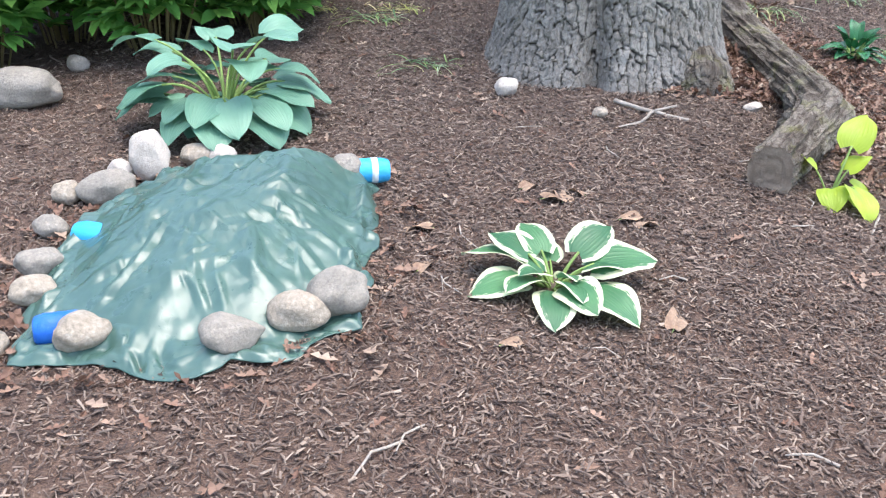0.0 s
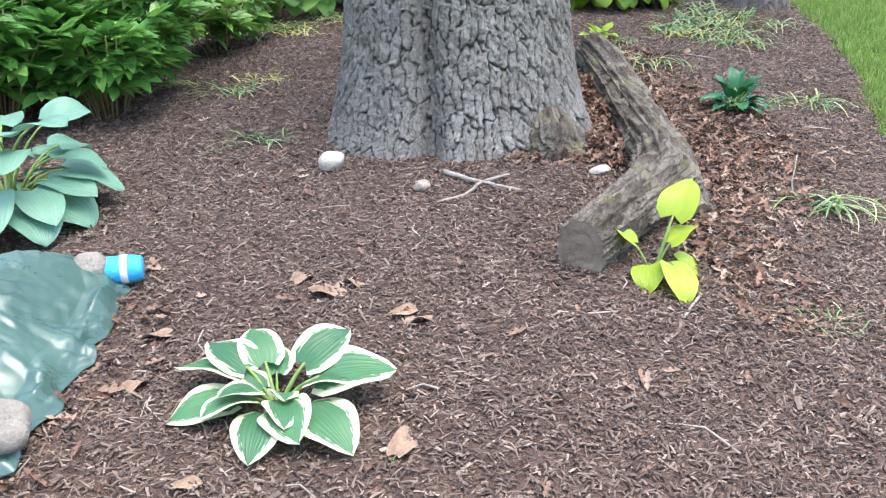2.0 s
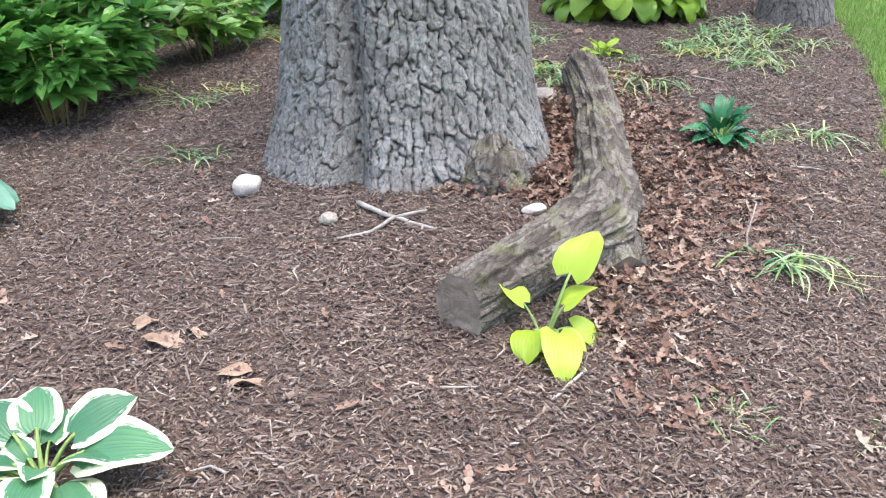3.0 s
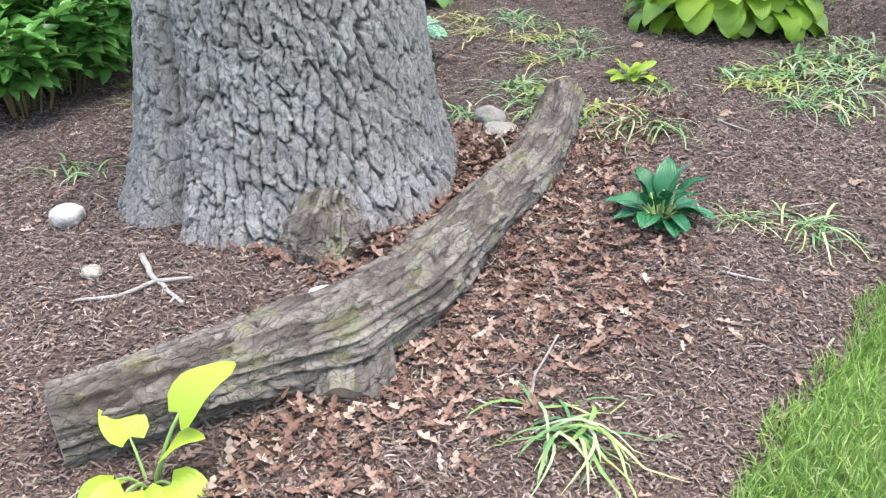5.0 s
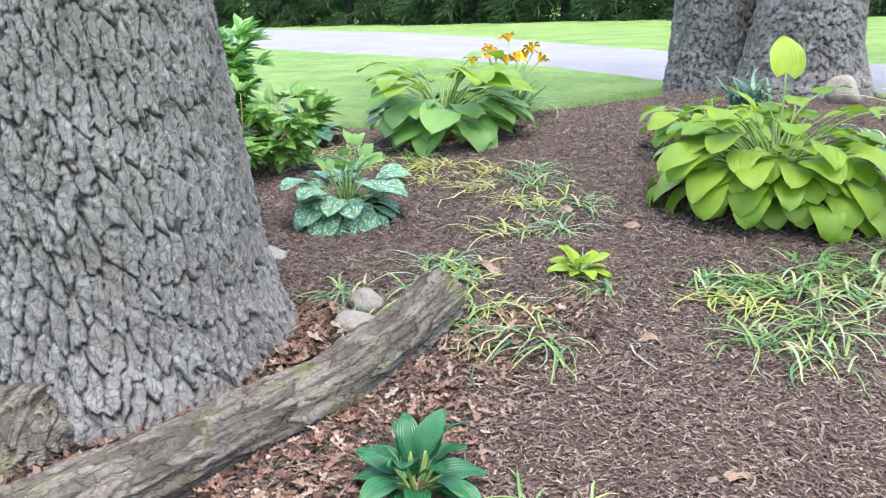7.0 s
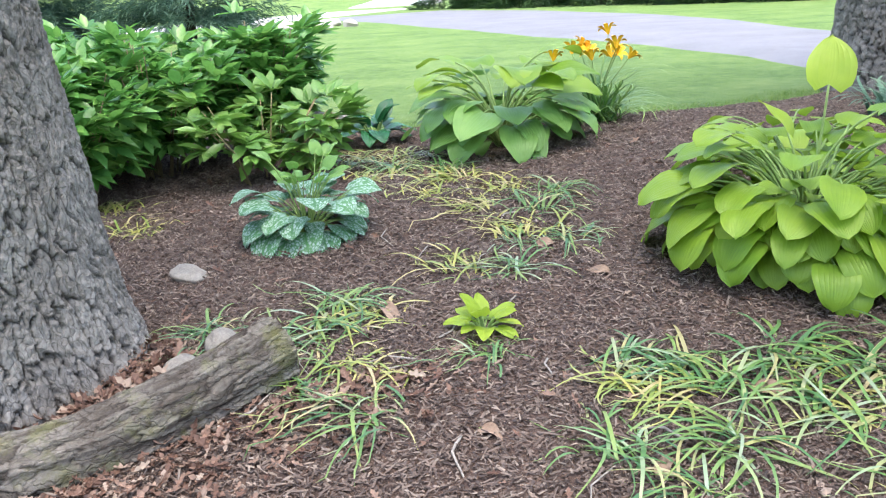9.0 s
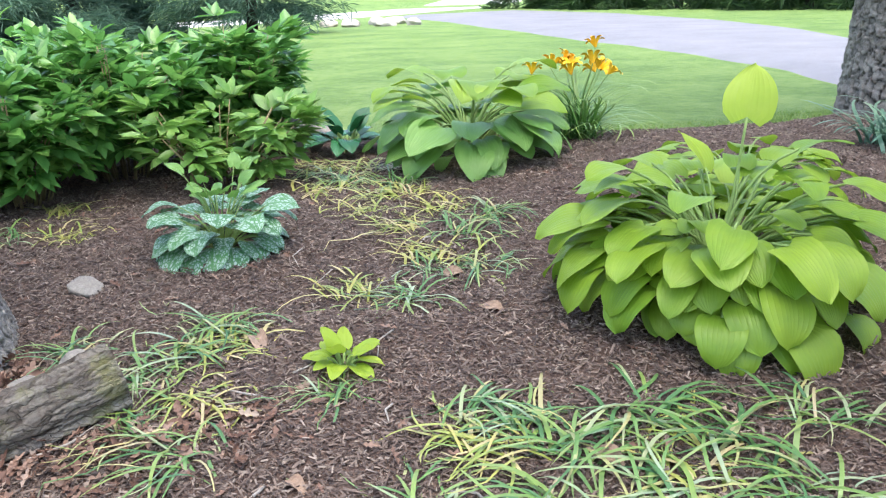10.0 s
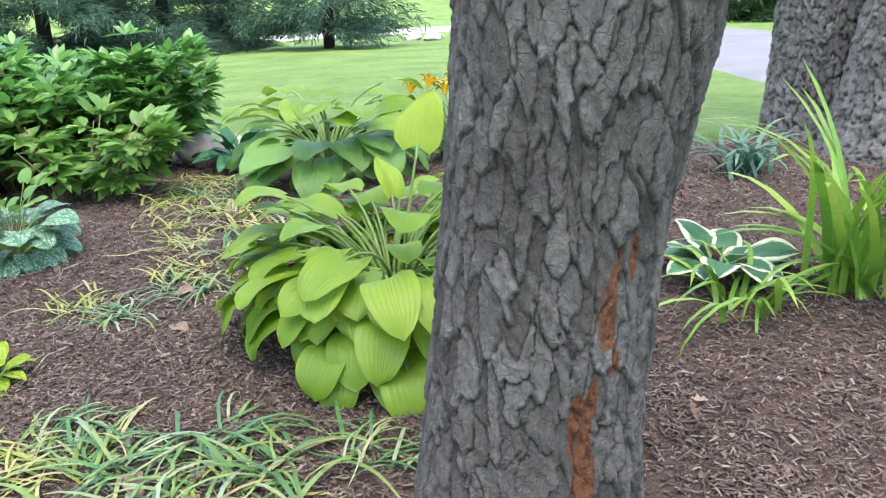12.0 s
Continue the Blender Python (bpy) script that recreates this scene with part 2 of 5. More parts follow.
def bark_mat(name, groove, plate, pale, scale=1.0, orange=False, stretch=(1, 1, 0.36), crack_scale=30.0, depth=0.6, grain=(1, 1, 0.5)):
    m, nt, b = material(name, 0.9, 0, 0.2)
    at = nt.nodes.new("ShaderNodeAttribute")
    at.attribute_name = "plate"
    co = coords(nt)
    n1, n2 = noise_tex(nt, co, 5 * scale, 4), noise_tex(nt, co, 55, 6, 0.75)
    c = ramp(nt, maths(nt, "ADD", maths(nt, "MULTIPLY", n1, 0.5), maths(nt, "MULTIPLY", n2, 0.5)), [(0.40, plate), (0.60, pale)])
    warp = nt.nodes.new("ShaderNodeVectorMath")
    warp.operation = "MULTIPLY_ADD"
    wob = node(nt, "ShaderNodeTexNoise", Scale=14.0, Detail=3.0)
    nt.links.new(co, wob.inputs["Vector"])
    nt.links.new(wob.outputs["Color"], warp.inputs[0])
    warp.inputs[1].default_value = (0.06, 0.06, 0.09)
    nt.links.new(co, warp.inputs[2])
    mp = nt.nodes.new("ShaderNodeMapping")
    mp.inputs["Scale"].default_value = stretch
    nt.links.new(warp.outputs[0], mp.inputs[0])
    crack = node(nt, "ShaderNodeTexVoronoi", Scale=crack_scale)
    crack.feature = "DISTANCE_TO_EDGE"
    nt.links.new(mp.outputs[0], crack.inputs["Vector"])
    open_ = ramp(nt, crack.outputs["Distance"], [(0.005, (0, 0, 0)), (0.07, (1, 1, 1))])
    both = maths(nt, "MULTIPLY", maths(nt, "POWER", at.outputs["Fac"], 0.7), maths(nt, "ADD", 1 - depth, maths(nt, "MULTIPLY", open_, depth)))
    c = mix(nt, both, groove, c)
    if orange:
        # bare inner bark, where a strip has come away
        at2 = nt.nodes.new("ShaderNodeAttribute")
        at2.attribute_name = "bare"
        f = ramp(nt, maths(nt, "MULTIPLY", at2.outputs["Fac"], maths(nt, "ADD", n2, 0.5)), [(0.5, (0, 0, 0)), (0.6, (1, 1, 1))])
        c = mix(nt, f, c, ramp(nt, n2, [(0.35, (0.10, 0.04, 0.025)), (0.65, (0.27, 0.115, 0.06))]))
    nt.links.new(c, b.inputs["Base Color"])
    bump(nt, b, maths(nt, "ADD", maths(nt, "MULTIPLY", noise_tex(nt, coords(nt, "Object", grain), 60, 9, 0.8), 0.8), maths(nt, "MULTIPLY", open_, depth)), 1.0, 0.010)
    return m


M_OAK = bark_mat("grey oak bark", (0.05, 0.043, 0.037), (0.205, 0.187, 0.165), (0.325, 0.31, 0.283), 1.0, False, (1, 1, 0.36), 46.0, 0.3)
M_BARK2 = bark_mat("dark flaky bark", (0.05, 0.042, 0.038), (0.135, 0.12, 0.111), (0.255, 0.235, 0.221), 1.0, True, (1, 1, 0.6), 60.0, 0.2, (1, 1, 2.0))
def mossy(m, moss):
    """Thin moss in soft patches over what is there."""
    nt = m.node_tree
    b = nt.nodes["Principled BSDF"]
    old = b.inputs["Base Color"].links[0].from_socket
    f = ramp(nt, noise_tex(nt, coords(nt), 7, 6, 0.7), [(0.52, (0, 0, 0)), (0.66, (0.6, 0.6, 0.6))])
    nt.links.new(mix(nt, f, old, moss), b.inputs["Base Color"])


M_LOG = bark_mat("weathered log bark", (0.05, 0.039, 0.031), (0.135, 0.112, 0.09), (0.29, 0.262, 0.225), 1.4, False, (1, 0.3, 1), 40.0, 0.35)
mossy(M_LOG, (0.15, 0.15, 0.05))
M_WOODEND = rough_mat("sawn grey wood end", [(0.3, (0.14, 0.105, 0.08)), (0.7, (0.36, 0.28, 0.21))], 20, 0.85)
M_STEM = rough_mat("green leaf stalk", [(0.3, (0.16, 0.26, 0.07)), (0.7, (0.26, 0.36, 0.11))], 20, 0.5)
M_PSTEM = rough_mat("pale peony stem", [(0.3, (0.16, 0.14, 0.06)), (0.7, (0.3, 0.24, 0.12))], 20, 0.6)
M_TWIG = rough_mat("grey twig bark", [(0.3, (0.2, 0.17, 0.14)), (0.7, (0.42, 0.38, 0.33))], 30, 0.85)
M_HOSTA_V = leaf_mat("white-edged hosta leaf", (0.035, 0.125, 0.06), (0.09, 0.24, 0.10), 0.42, (0.68, 0.70, 0.48))
M_HOSTA_B = leaf_mat("blue-green hosta leaf", (0.10, 0.235, 0.16), (0.19, 0.36, 0.25), 0.4, None, None, 0.22)
M_HOSTA_Y = leaf_mat("yellow hosta leaf", (0.25, 0.39, 0.025), (0.42, 0.53, 0.06), 0.42, None, None, 0.38)
M_HOSTA_L = leaf_mat("lime hosta leaf", (0.13, 0.265, 0.02), (0.29, 0.42, 0.04), 0.42, None, None, 0.35, 0.45)
M_HOSTA_G = leaf_mat("green hosta leaf", (0.11, 0.26, 0.05), (0.24, 0.42, 0.10), 0.36, None, None, 0.33, 0.6)
M_HOSTA_D = leaf_mat("dark glossy hosta leaf", (0.012, 0.085, 0.03), (0.035, 0.16, 0.055), 0.25, None, None, 0.12, 0.7)
M_BRUN = leaf_mat("silvered brunnera leaf", (0.05, 0.17, 0.06), (0.09, 0.25, 0.08), 0.5, None, (0.38, 0.50, 0.42), 0.2)
M_PEONY = island_mat("peony leaflets", [(0.0, (0.105, 0.29, 0.065)), (0.6, (0.18, 0.43, 0.09)), (1.0, (0.28, 0.53, 0.12))], 0.26, 0.36, 0.5)
M_PEONY_L = island_mat("young peony leaflets", [(0.0, (0.15, 0.33, 0.06)), (0.6, (0.22, 0.43, 0.08)), (1.0, (0.31, 0.5, 0.11))], 0.38, 0.3, 0.5)
M_ORANGE = rough_mat("orange lily petal", [(0.3, (0.9, 0.42, 0.01)), (0.7, (0.98, 0.62, 0.03))], 30, 0.5)
M_CONIFER = island_mat("conifer needles", [(0.0, (0.025, 0.06, 0.025)), (0.6, (0.05, 0.11, 0.035)), (1.0, (0.09, 0.17, 0.05))], 0.6, 0.15)
M_PINE = island_mat("blue-green pine needles", [(0.0, (0.05, 0.11, 0.075)), (0.6, (0.09, 0.18, 0.12)), (1.0, (0.15, 0.25, 0.16))], 0.6, 0.15)
M_CROWN = island_mat("oak leaves overhead", [(0.0, (0.04, 0.10, 0.02)), (1.0, (0.09, 0.18, 0.04))], 0.5, 0.35)
M_STONE = rough_mat("grey fieldstone", [(0.3, (0.16, 0.145, 0.125)), (0.55, (0.28, 0.255, 0.22)), (0.75, (0.42, 0.39, 0.34))], 12, 0.85, 60, 0.8, 0.012, 0.6)
M_STONE_T = rough_mat("tan fieldstone", [(0.35, (0.2, 0.17, 0.13)), (0.55, (0.36, 0.31, 0.25)), (0.7, (0.5, 0.45, 0.38))], 9, 0.85, 60, 0.8, 0.012, 0.6)
M_STONE_P = rough_mat("pale pebble", [(0.35, (0.34, 0.30, 0.26)), (0.65, (0.56, 0.51, 0.45))], 16, 0.8, 60, 0.7, 0.01, 0.55)
M_BLUE = rough_mat("sky-blue plastic", [(0.3, (0.02, 0.30, 0.62)), (0.7, (0.06, 0.42, 0.75))], 6, 0.35)
M_BLUE_D = rough_mat("deep blue plastic", [(0.3, (0.01, 0.09, 0.42)), (0.7, (0.02, 0.15, 0.55))], 6, 0.35)
M_WHITE = rough_mat("white plastic band", [(0.3, (0.6, 0.66, 0.7)), (0.7, (0.75, 0.8, 0.82))], 10, 0.4)

m, nt, b = material("green tarpaulin", 0.3, 0, 0.6)
co = coords(nt)
c = ramp(nt, maths(nt, "ADD", maths(nt, "MULTIPLY", noise_tex(nt, co, 4, 4), 0.7), maths(nt, "MULTIPLY", noise_tex(nt, co, 60, 5), 0.3)),
         [(0.3, (0.034, 0.078, 0.064)), (0.7, (0.064, 0.122, 0.102))])
nt.links.new(c, b.inputs["Base Color"])
nt.links.new(ramp(nt, noise_tex(nt, co, 12, 5), [(0.3, (0.24, 0.24, 0.24)), (0.75, (0.40, 0.40, 0.40))]), b.inputs["Roughness"])
wob = node(nt, "ShaderNodeTexNoise", Scale=5.0, Detail=2.0)
nt.links.new(co, wob.inputs["Vector"])
warp = nt.nodes.new("ShaderNodeVectorMath")
warp.operation = "MULTIPLY_ADD"
nt.links.new(wob.outputs["Color"], warp.inputs[0])
warp.inputs[1].default_value = (0.18, 0.18, 0.1)
nt.links.new(co, warp.inputs[2])
facets = 0.0
for sc, amount in ((5.0, 1.0), (13.0, 0.35), (31.0, 0.10)):
    v = node(nt, "ShaderNodeTexVoronoi", Scale=sc)
    nt.links.new(warp.outputs[0], v.inputs["Vector"])
    facets = maths(nt, "ADD", facets, maths(nt, "MULTIPLY", v.outputs["Distance"], amount))
bump(nt, b, facets, 0.10, 0.02)
M_TARP = m


# ---- ground, bed, driveway, road ----
def axis(lo, hi, step, far_lo, far_hi):
    a = list(np.arange(lo, hi, step))
    s = step
    while a[-1] < far_hi:
        s *= 1.18
        a.append(a[-1] + s)
    s = step
    while a[0] > far_lo:
        s *= 1.18
        a.insert(0, a[0] - s)
    return np.array(a)


xs, ys = axis(-5, 5, 0.12, -900, 900), axis(-2, 12, 0.12, -900, 900)
X, Y = np.meshgrid(xs, ys, indexing="ij")
Z = ground_z(X, Y) - 0.02 - 0.08 * np.clip(edge_distance(X, Y) / 0.3, 0, 1) + np.where(X < -60, -0.075 * (X + 60), 0)
Z += 0.012 * (value_noise(X * 0.9, Y * 0.9, 5) - 0.5)
ground = new("ground", mesh_of("ground", np.stack([X, Y, Z], -1).reshape(-1, 3), grid_faces(*X.shape), M_LAWN))
tagged(ground, "mown green lawn rolling away from the bed", "lawn", kind="structure")

xs, ys = np.arange(-4.4, 3.3, 0.03), np.arange(-3, 11.5, 0.03)
X, Y = np.meshgrid(xs, ys, indexing="ij")
D = edge_distance(X, Y)
Z = ground_z(X, Y) + lumps(X, Y) + 0.03 * np.clip(D / 0.15, -1, 1) - 0.034
F = grid_faces(*X.shape)
keep = (D.ravel()[F] > -0.1).all(1)
used, back = np.unique(F[keep], return_inverse=True)
bed = new("mulch_bed", mesh_of("mulch_bed", np.stack([X, Y, Z], -1).reshape(-1, 3)[used], back.reshape(-1, 4), M_MULCH))
tagged(bed, "garden bed of brown shredded bark mulch", "garden bed", kind="structure")


def strip(name, near, far, mat, label, lift):
    """A paved band between two edges, draped on the land."""
    n, V = 60, []

    def along(pts, s):
        pts = np.array(pts, float)
        d = np.r_[0, np.cumsum(np.linalg.norm(np.diff(pts, axis=0), axis=1))]
        return np.interp(s * d[-1], d, pts[:, 0]), np.interp(s * d[-1], d, pts[:, 1])
    for i in range(n):
        a, q = along(near, i / (n - 1)), along(far, i / (n - 1))
        for j in range(9):
            x, y = a[0] + (q[0] - a[0]) * j / 8, a[1] + (q[1] - a[1]) * j / 8
            V.append((x, y, gz(x, y) + (lift if 0 < j < 8 else -0.03) + (-0.075 * (x + 60) if x < -60 else 0)))
    ob = new(name, mesh_of(name, V, grid_faces(n, 9), mat))
    return tagged(ob, label, name, kind="structure")


strip("driveway", [(9, 10.2), (3, 11.2), (0.8, 11.45), (-1.15, 11.6), (-2.3, 12.2), (-4, 13.1), (-7.4, 14.1), (-11.5, 14.9), (-18, 16.4), (-27, 18.5), (-36, 20)],
      [(9, 12.6), (3, 13.2), (-0.1, 13.9), (-2, 14.9), (-4.2, 16.2), (-7.5, 18), (-11.7, 20.6), (-18, 23.6), (-24, 25.5), (-29, 27.3), (-40, 29)], M_ASPHALT,
      "weathered grey asphalt driveway curving through the lawn", 0.03)
strip("road", [(-16, -6), (-29, 8.5), (-37, 19), (-55, 34), (-75, 50)], [(-22, -9), (-35, 6), (-43, 16), (-60, 30), (-80, 46)], M_ROAD, "pale sunlit road beyond the lawn", 0.03)


# ---- trees ----
def cells(u, v, seed=0):
    """Scattered points on a unit grid: gap between nearest and second nearest, the nearest one's own number and the drop from it."""
    iu, iv = np.floor(u).astype(int), np.floor(v).astype(int)
    f1, f2 = np.full(u.shape, 9.0), np.full(u.shape, 9.0)
    own, drop = np.zeros(u.shape), np.zeros(u.shape)
    for du in (-1, 0, 1):
        for dv in (-1, 0, 1):
            a, q = iu + du, iv + dv
            h1 = np.sin(a * 127.1 + q * 311.7 + seed) * 43758.5453
            h2 = np.sin(a * 269.5 + q * 183.3 + seed) * 24634.6345
            h1, h2 = h1 - np.floor(h1), h2 - np.floor(h2)
            pv = q + 0.15 + 0.7 * h2
            d = np.hypot(a + 0.15 + 0.7 * h1 - u, pv - v)
            f2 = np.minimum(f2, np.maximum(f1, d))
            near = d < f1
            own, drop = np.where(near, (h1 * 7.3 + h2 * 3.1) % 1.0, own), np.where(near, pv - v, drop)
            f1 = np.minimum(f1, d)
    return f2 - f1, own, drop


def bark_mesh(name, mat, axis_pts, radius, shape, nu, nv, cw, ch, depth, seed, bare=None, flake=0.2, sway=1.0):
    """A barked stem: axis_pts and radius along its length, shape(angle, height) scales the radius, plates cw by ch."""
    pts = np.array(axis_pts, float)
    d = np.r_[0, np.cumsum(np.linalg.norm(np.diff(pts, axis=0), axis=1))]
    s = np.linspace(0, 1, nu)
    s = d[-1] * (np.where(s < 0.85, s / 0.85 * 0.45, 0.45 + (s - 0.85) / 0.15 * 0.55) if d[-1] > 3.5 else s)
    C = np.stack([np.interp(s, d, pts[:, k]) for k in range(3)], -1)
    for _ in range(max(2, nu // 40)):
        C[1:-1] = (C[:-2] + 2 * C[1:-1] + C[2:]) / 4
    rad = np.interp(s, d, radius)
    T = np.gradient(C, axis=0)
    T /= np.linalg.norm(T, axis=1)[:, None]
    ref = np.array([1.0, 0, 0]) if abs(T[0, 2]) > 0.7 else np.array([0, 0, 1.0])
    A = ref - T * (T @ ref)[:, None]
    A /= np.linalg.norm(A, axis=1)[:, None]
    B = np.cross(T, A)
    th = np.linspace(0, 2 * np.pi, nv, endpoint=False)
    S, TH = np.meshgrid(s, th, indexing="ij")
    r0 = float(np.median(rad))
    turns = max(6, round(2 * np.pi * r0 / cw))
    # plates lie in wavering upright rows
    u = TH / (2 * np.pi) * turns
    w = S / ch
    u1 = u + 2.0 * sway * (value_noise(np.cos(TH) * 3 + 9 + S * 3.0, np.sin(TH) * 3 + S * 3.5, seed) - 0.5)
    u1 = u1 + 0.7 * sway * (value_noise(np.cos(TH) * r0 / cw * 0.6 + 40, np.sin(TH) * r0 / cw * 0.6 + S / ch * 2.3, seed + 3) - 0.5)
    u1 = u1 + 0.28 * (value_noise(np.cos(TH) * r0 / 0.015, np.sin(TH) * r0 / 0.015 + S / 0.02, seed + 13) - 0.5)
    w1 = w + 1.2 * value_noise(np.cos(TH) * 6 + 20, np.sin(TH) * 6 + S * 2, seed + 1)
    w1 = w1 + 0.45 * (value_noise(np.cos(TH) * r0 / 0.02 + 7, np.sin(TH) * r0 / 0.02 + S / 0.03, seed + 15) - 0.5)
    um = np.mod(u1, turns)
    g, own, drop = cells(um, w1, seed)
    rag = 0.14 * (value_noise(np.cos(TH) * r0 / 0.008, np.sin(TH) * r0 / 0.008 + S / 0.012, seed + 9) - 0.5)
    wide = 0.09 + 0.13 * value_noise(um * 0.35 + 30, w1 * 0.5, seed + 11)
    plate = np.clip((g + rag) / wide, 0, 1) ** 0.8
    # each plate stands at its own height and lifts towards its lower end
    plate *= 1 - flake * 1.5 * own + flake * 0.9 * np.clip(drop, -0.5, 0.5)
    g2, own2, _ = cells(um * 1.9 + 0.8 * w1, w1 * 2.7, seed + 5)
    plate *= 0.86 + 0.14 * np.clip(g2 / 0.12, 0, 1) - 0.12 * flake * own2
    plate = np.clip(plate, 0, 1.2)
    rr = rad[:, None] * shape(TH, S) + depth * (plate - 0.6) + depth * 0.45 * (value_noise(np.cos(TH) * r0 / 0.02 + S * 14, np.sin(TH) * r0 / 0.02 + S * 45, seed + 2) - 0.5)
    rr = rr + np.random.default_rng(seed).normal(0, 0.07 * depth, rr.shape)
    bareness = np.zeros_like(rr)
    if bare is not None:
        bareness = bare(TH, S)
        rr -= 0.012 * np.clip(bareness, 0, 1)
    P = C[:, None] + rr[..., None] * (A[:, None] * np.cos(TH)[..., None] + B[:, None] * np.sin(TH)[..., None])
    V, Fc = P.reshape(-1, 3), grid_faces(nu, nv, True)
    me = mesh_of(name, V, Fc, mat)
    for key, val in (("plate", plate), ("bare", bareness)):
        layer = me.attributes.new(key, "FLOAT", "POINT")
        layer.data.foreach_set("value", np.clip(val, 0, 1).astype(np.float32).ravel())
    return me, C, P


def bump_at(TH, angle, width):
    return np.exp(-((np.angle(np.exp(1j * (TH - angle)))) / width) ** 2)


def crown_mesh(name, mat, centre, spread, n, leaf, seed):
    r = np.random.default_rng(seed)
    hubs = r.normal(size=(60, 3)) * np.array(spread) * 0.55 + centre
    p = hubs[r.integers(0, 60, n)] + r.normal(size=(n, 3)) * 0.55
    shape_v = [(0, 0, 0), (0.4, 0.3, 0.05), (1, 0, -0.1), (0.4, -0.3, 0.05)]
    return scatter_mesh(name, mat, shape_v, [(0, 1, 2, 3)], p, r.uniform(0, 6.28, n), r.uniform(0.7, 1.2, (n, 1)) * leaf, r.uniform(-0.9, 0.6, n), r.uniform(-0.6, 0.6, n))


def limb_mesh(mat, starts):
    return mesh_of("limb", *joined([tube(p, r, 10) for p, r in starts]), mat)


def flare(S, k, h):
    return 1 + k * np.exp(-S / h)


# the old oak: two broad lobes with a cleft between them, roots swelling at the base
def oak_shape(TH, S):
    f = flare(S, 0.30, 0.28) + 0.04 * np.cos(3 * TH + 0.6) * np.exp(-S / 0.9)
    f -= 0.26 * bump_at(TH, radians(-99) - 0.1 * S, 0.10) * np.exp(-S / 1.2)
    f += 0.10 * bump_at(TH, radians(-30), 0.35) * np.exp(-S / 0.25)
    f += 0.26 * bump_at(TH, radians(55), 0.42) * np.exp(-S / 0.42)
    f += 0.05 * bump_at(TH, radians(-75), 0.4) * np.exp(-S / 0.5)
    return f


def tree(name, label, stems, crown_at, crown_spread, seed):
    x, y = stems[0][0][0][0], stems[0][0][0][1]
    root = tagged(new(name), label, "tree")
    root.location = (x, y, gz(x, y))
    inv = Matrix.Translation((-x, -y, -gz(x, y)))
    for pts, rad, shape, nu, nv, cw, ch, depth, mat, bare, flake, sway in stems:
        me, C, _ = bark_mesh("trunk", mat, pts, rad, shape, nu, nv, cw, ch, depth, seed, bare, flake, sway)
        me.transform(inv)
        part("trunk", me, root)
        top, r = Vector(C[-1]), rad[-1]
        # limbs and crown are unseen above the view, added to shade the bed
        ways = []
        for k in range(5):
            a = 2 * math.pi * k / 5 + seed
            out = Vector((math.cos(a), math.sin(a), 0))
            ways.append(([top - Vector((0, 0, 0.3)), top + out * 0.8 + Vector((0, 0, 1.0)), top + out * 2.2 + Vector((0, 0, 2.0)), top + out * 3.6 + Vector((0, 0, 2.6))],
                         [r * 0.75, r * 0.5, r * 0.3, r * 0.08]))
        for way in ways:
            me = limb_mesh(mat, [way])
            me.transform(inv)
            part("limb", me, root)
    me = crown_mesh("crown", M_CROWN, np.array(crown_at), crown_spread, 600, 0.24, seed)
    me.transform(inv)
    tagged(part("crown", me, root), kind="stuff")
    return root


OX, OY = 0.65, 4.93
oz = gz(OX, OY)
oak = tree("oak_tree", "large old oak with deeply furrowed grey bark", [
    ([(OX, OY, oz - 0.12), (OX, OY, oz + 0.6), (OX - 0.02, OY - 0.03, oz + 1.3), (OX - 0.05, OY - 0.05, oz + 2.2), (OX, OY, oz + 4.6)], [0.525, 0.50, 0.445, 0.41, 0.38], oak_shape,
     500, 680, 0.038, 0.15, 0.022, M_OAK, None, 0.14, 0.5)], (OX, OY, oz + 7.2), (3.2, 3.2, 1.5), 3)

TX, TY = 2.77, 7.835
tz = gz(TX, TY)


def strip_bare(TH, S):
    a = radians(1) + 0.30 * S + 0.05 * np.sin(S * 9)
    return bump_at(TH, a, 0.21) * np.clip((0.95 - S) / 0.15, 0, 1) * (0.0 + 1.35 * value_noise(TH * 17, S * 13, 3) * (0.5 + value_noise(TH * 5, S * 4, 8)))


tree("shade_tree", "mid-sized tree with dark flaky bark and an orange bare strip", [
    ([(TX + 0.02, TY - 0.02, tz - 0.1), (TX + 0.02, TY, tz + 0.4), (TX + 0.03, TY + 0.03, tz + 0.8), (TX + 0.05, TY + 0.08, tz + 1.3), (TX + 0.12, TY + 0.12, tz + 4.0)], [0.24, 0.222, 0.218, 0.245, 0.20],
     lambda TH, S: flare(S, 0.22, 0.16) + 0.10 * bump_at(TH, radians(40), 0.5) * np.exp(-((S - 1.25) / 0.25) ** 2), 520, 500, 0.040, 0.13, 0.012, M_BARK2, strip_bare, 0.45, 0.7)],
     (TX, TY, tz + 6.5), (2.6, 2.6, 1.3), 5)

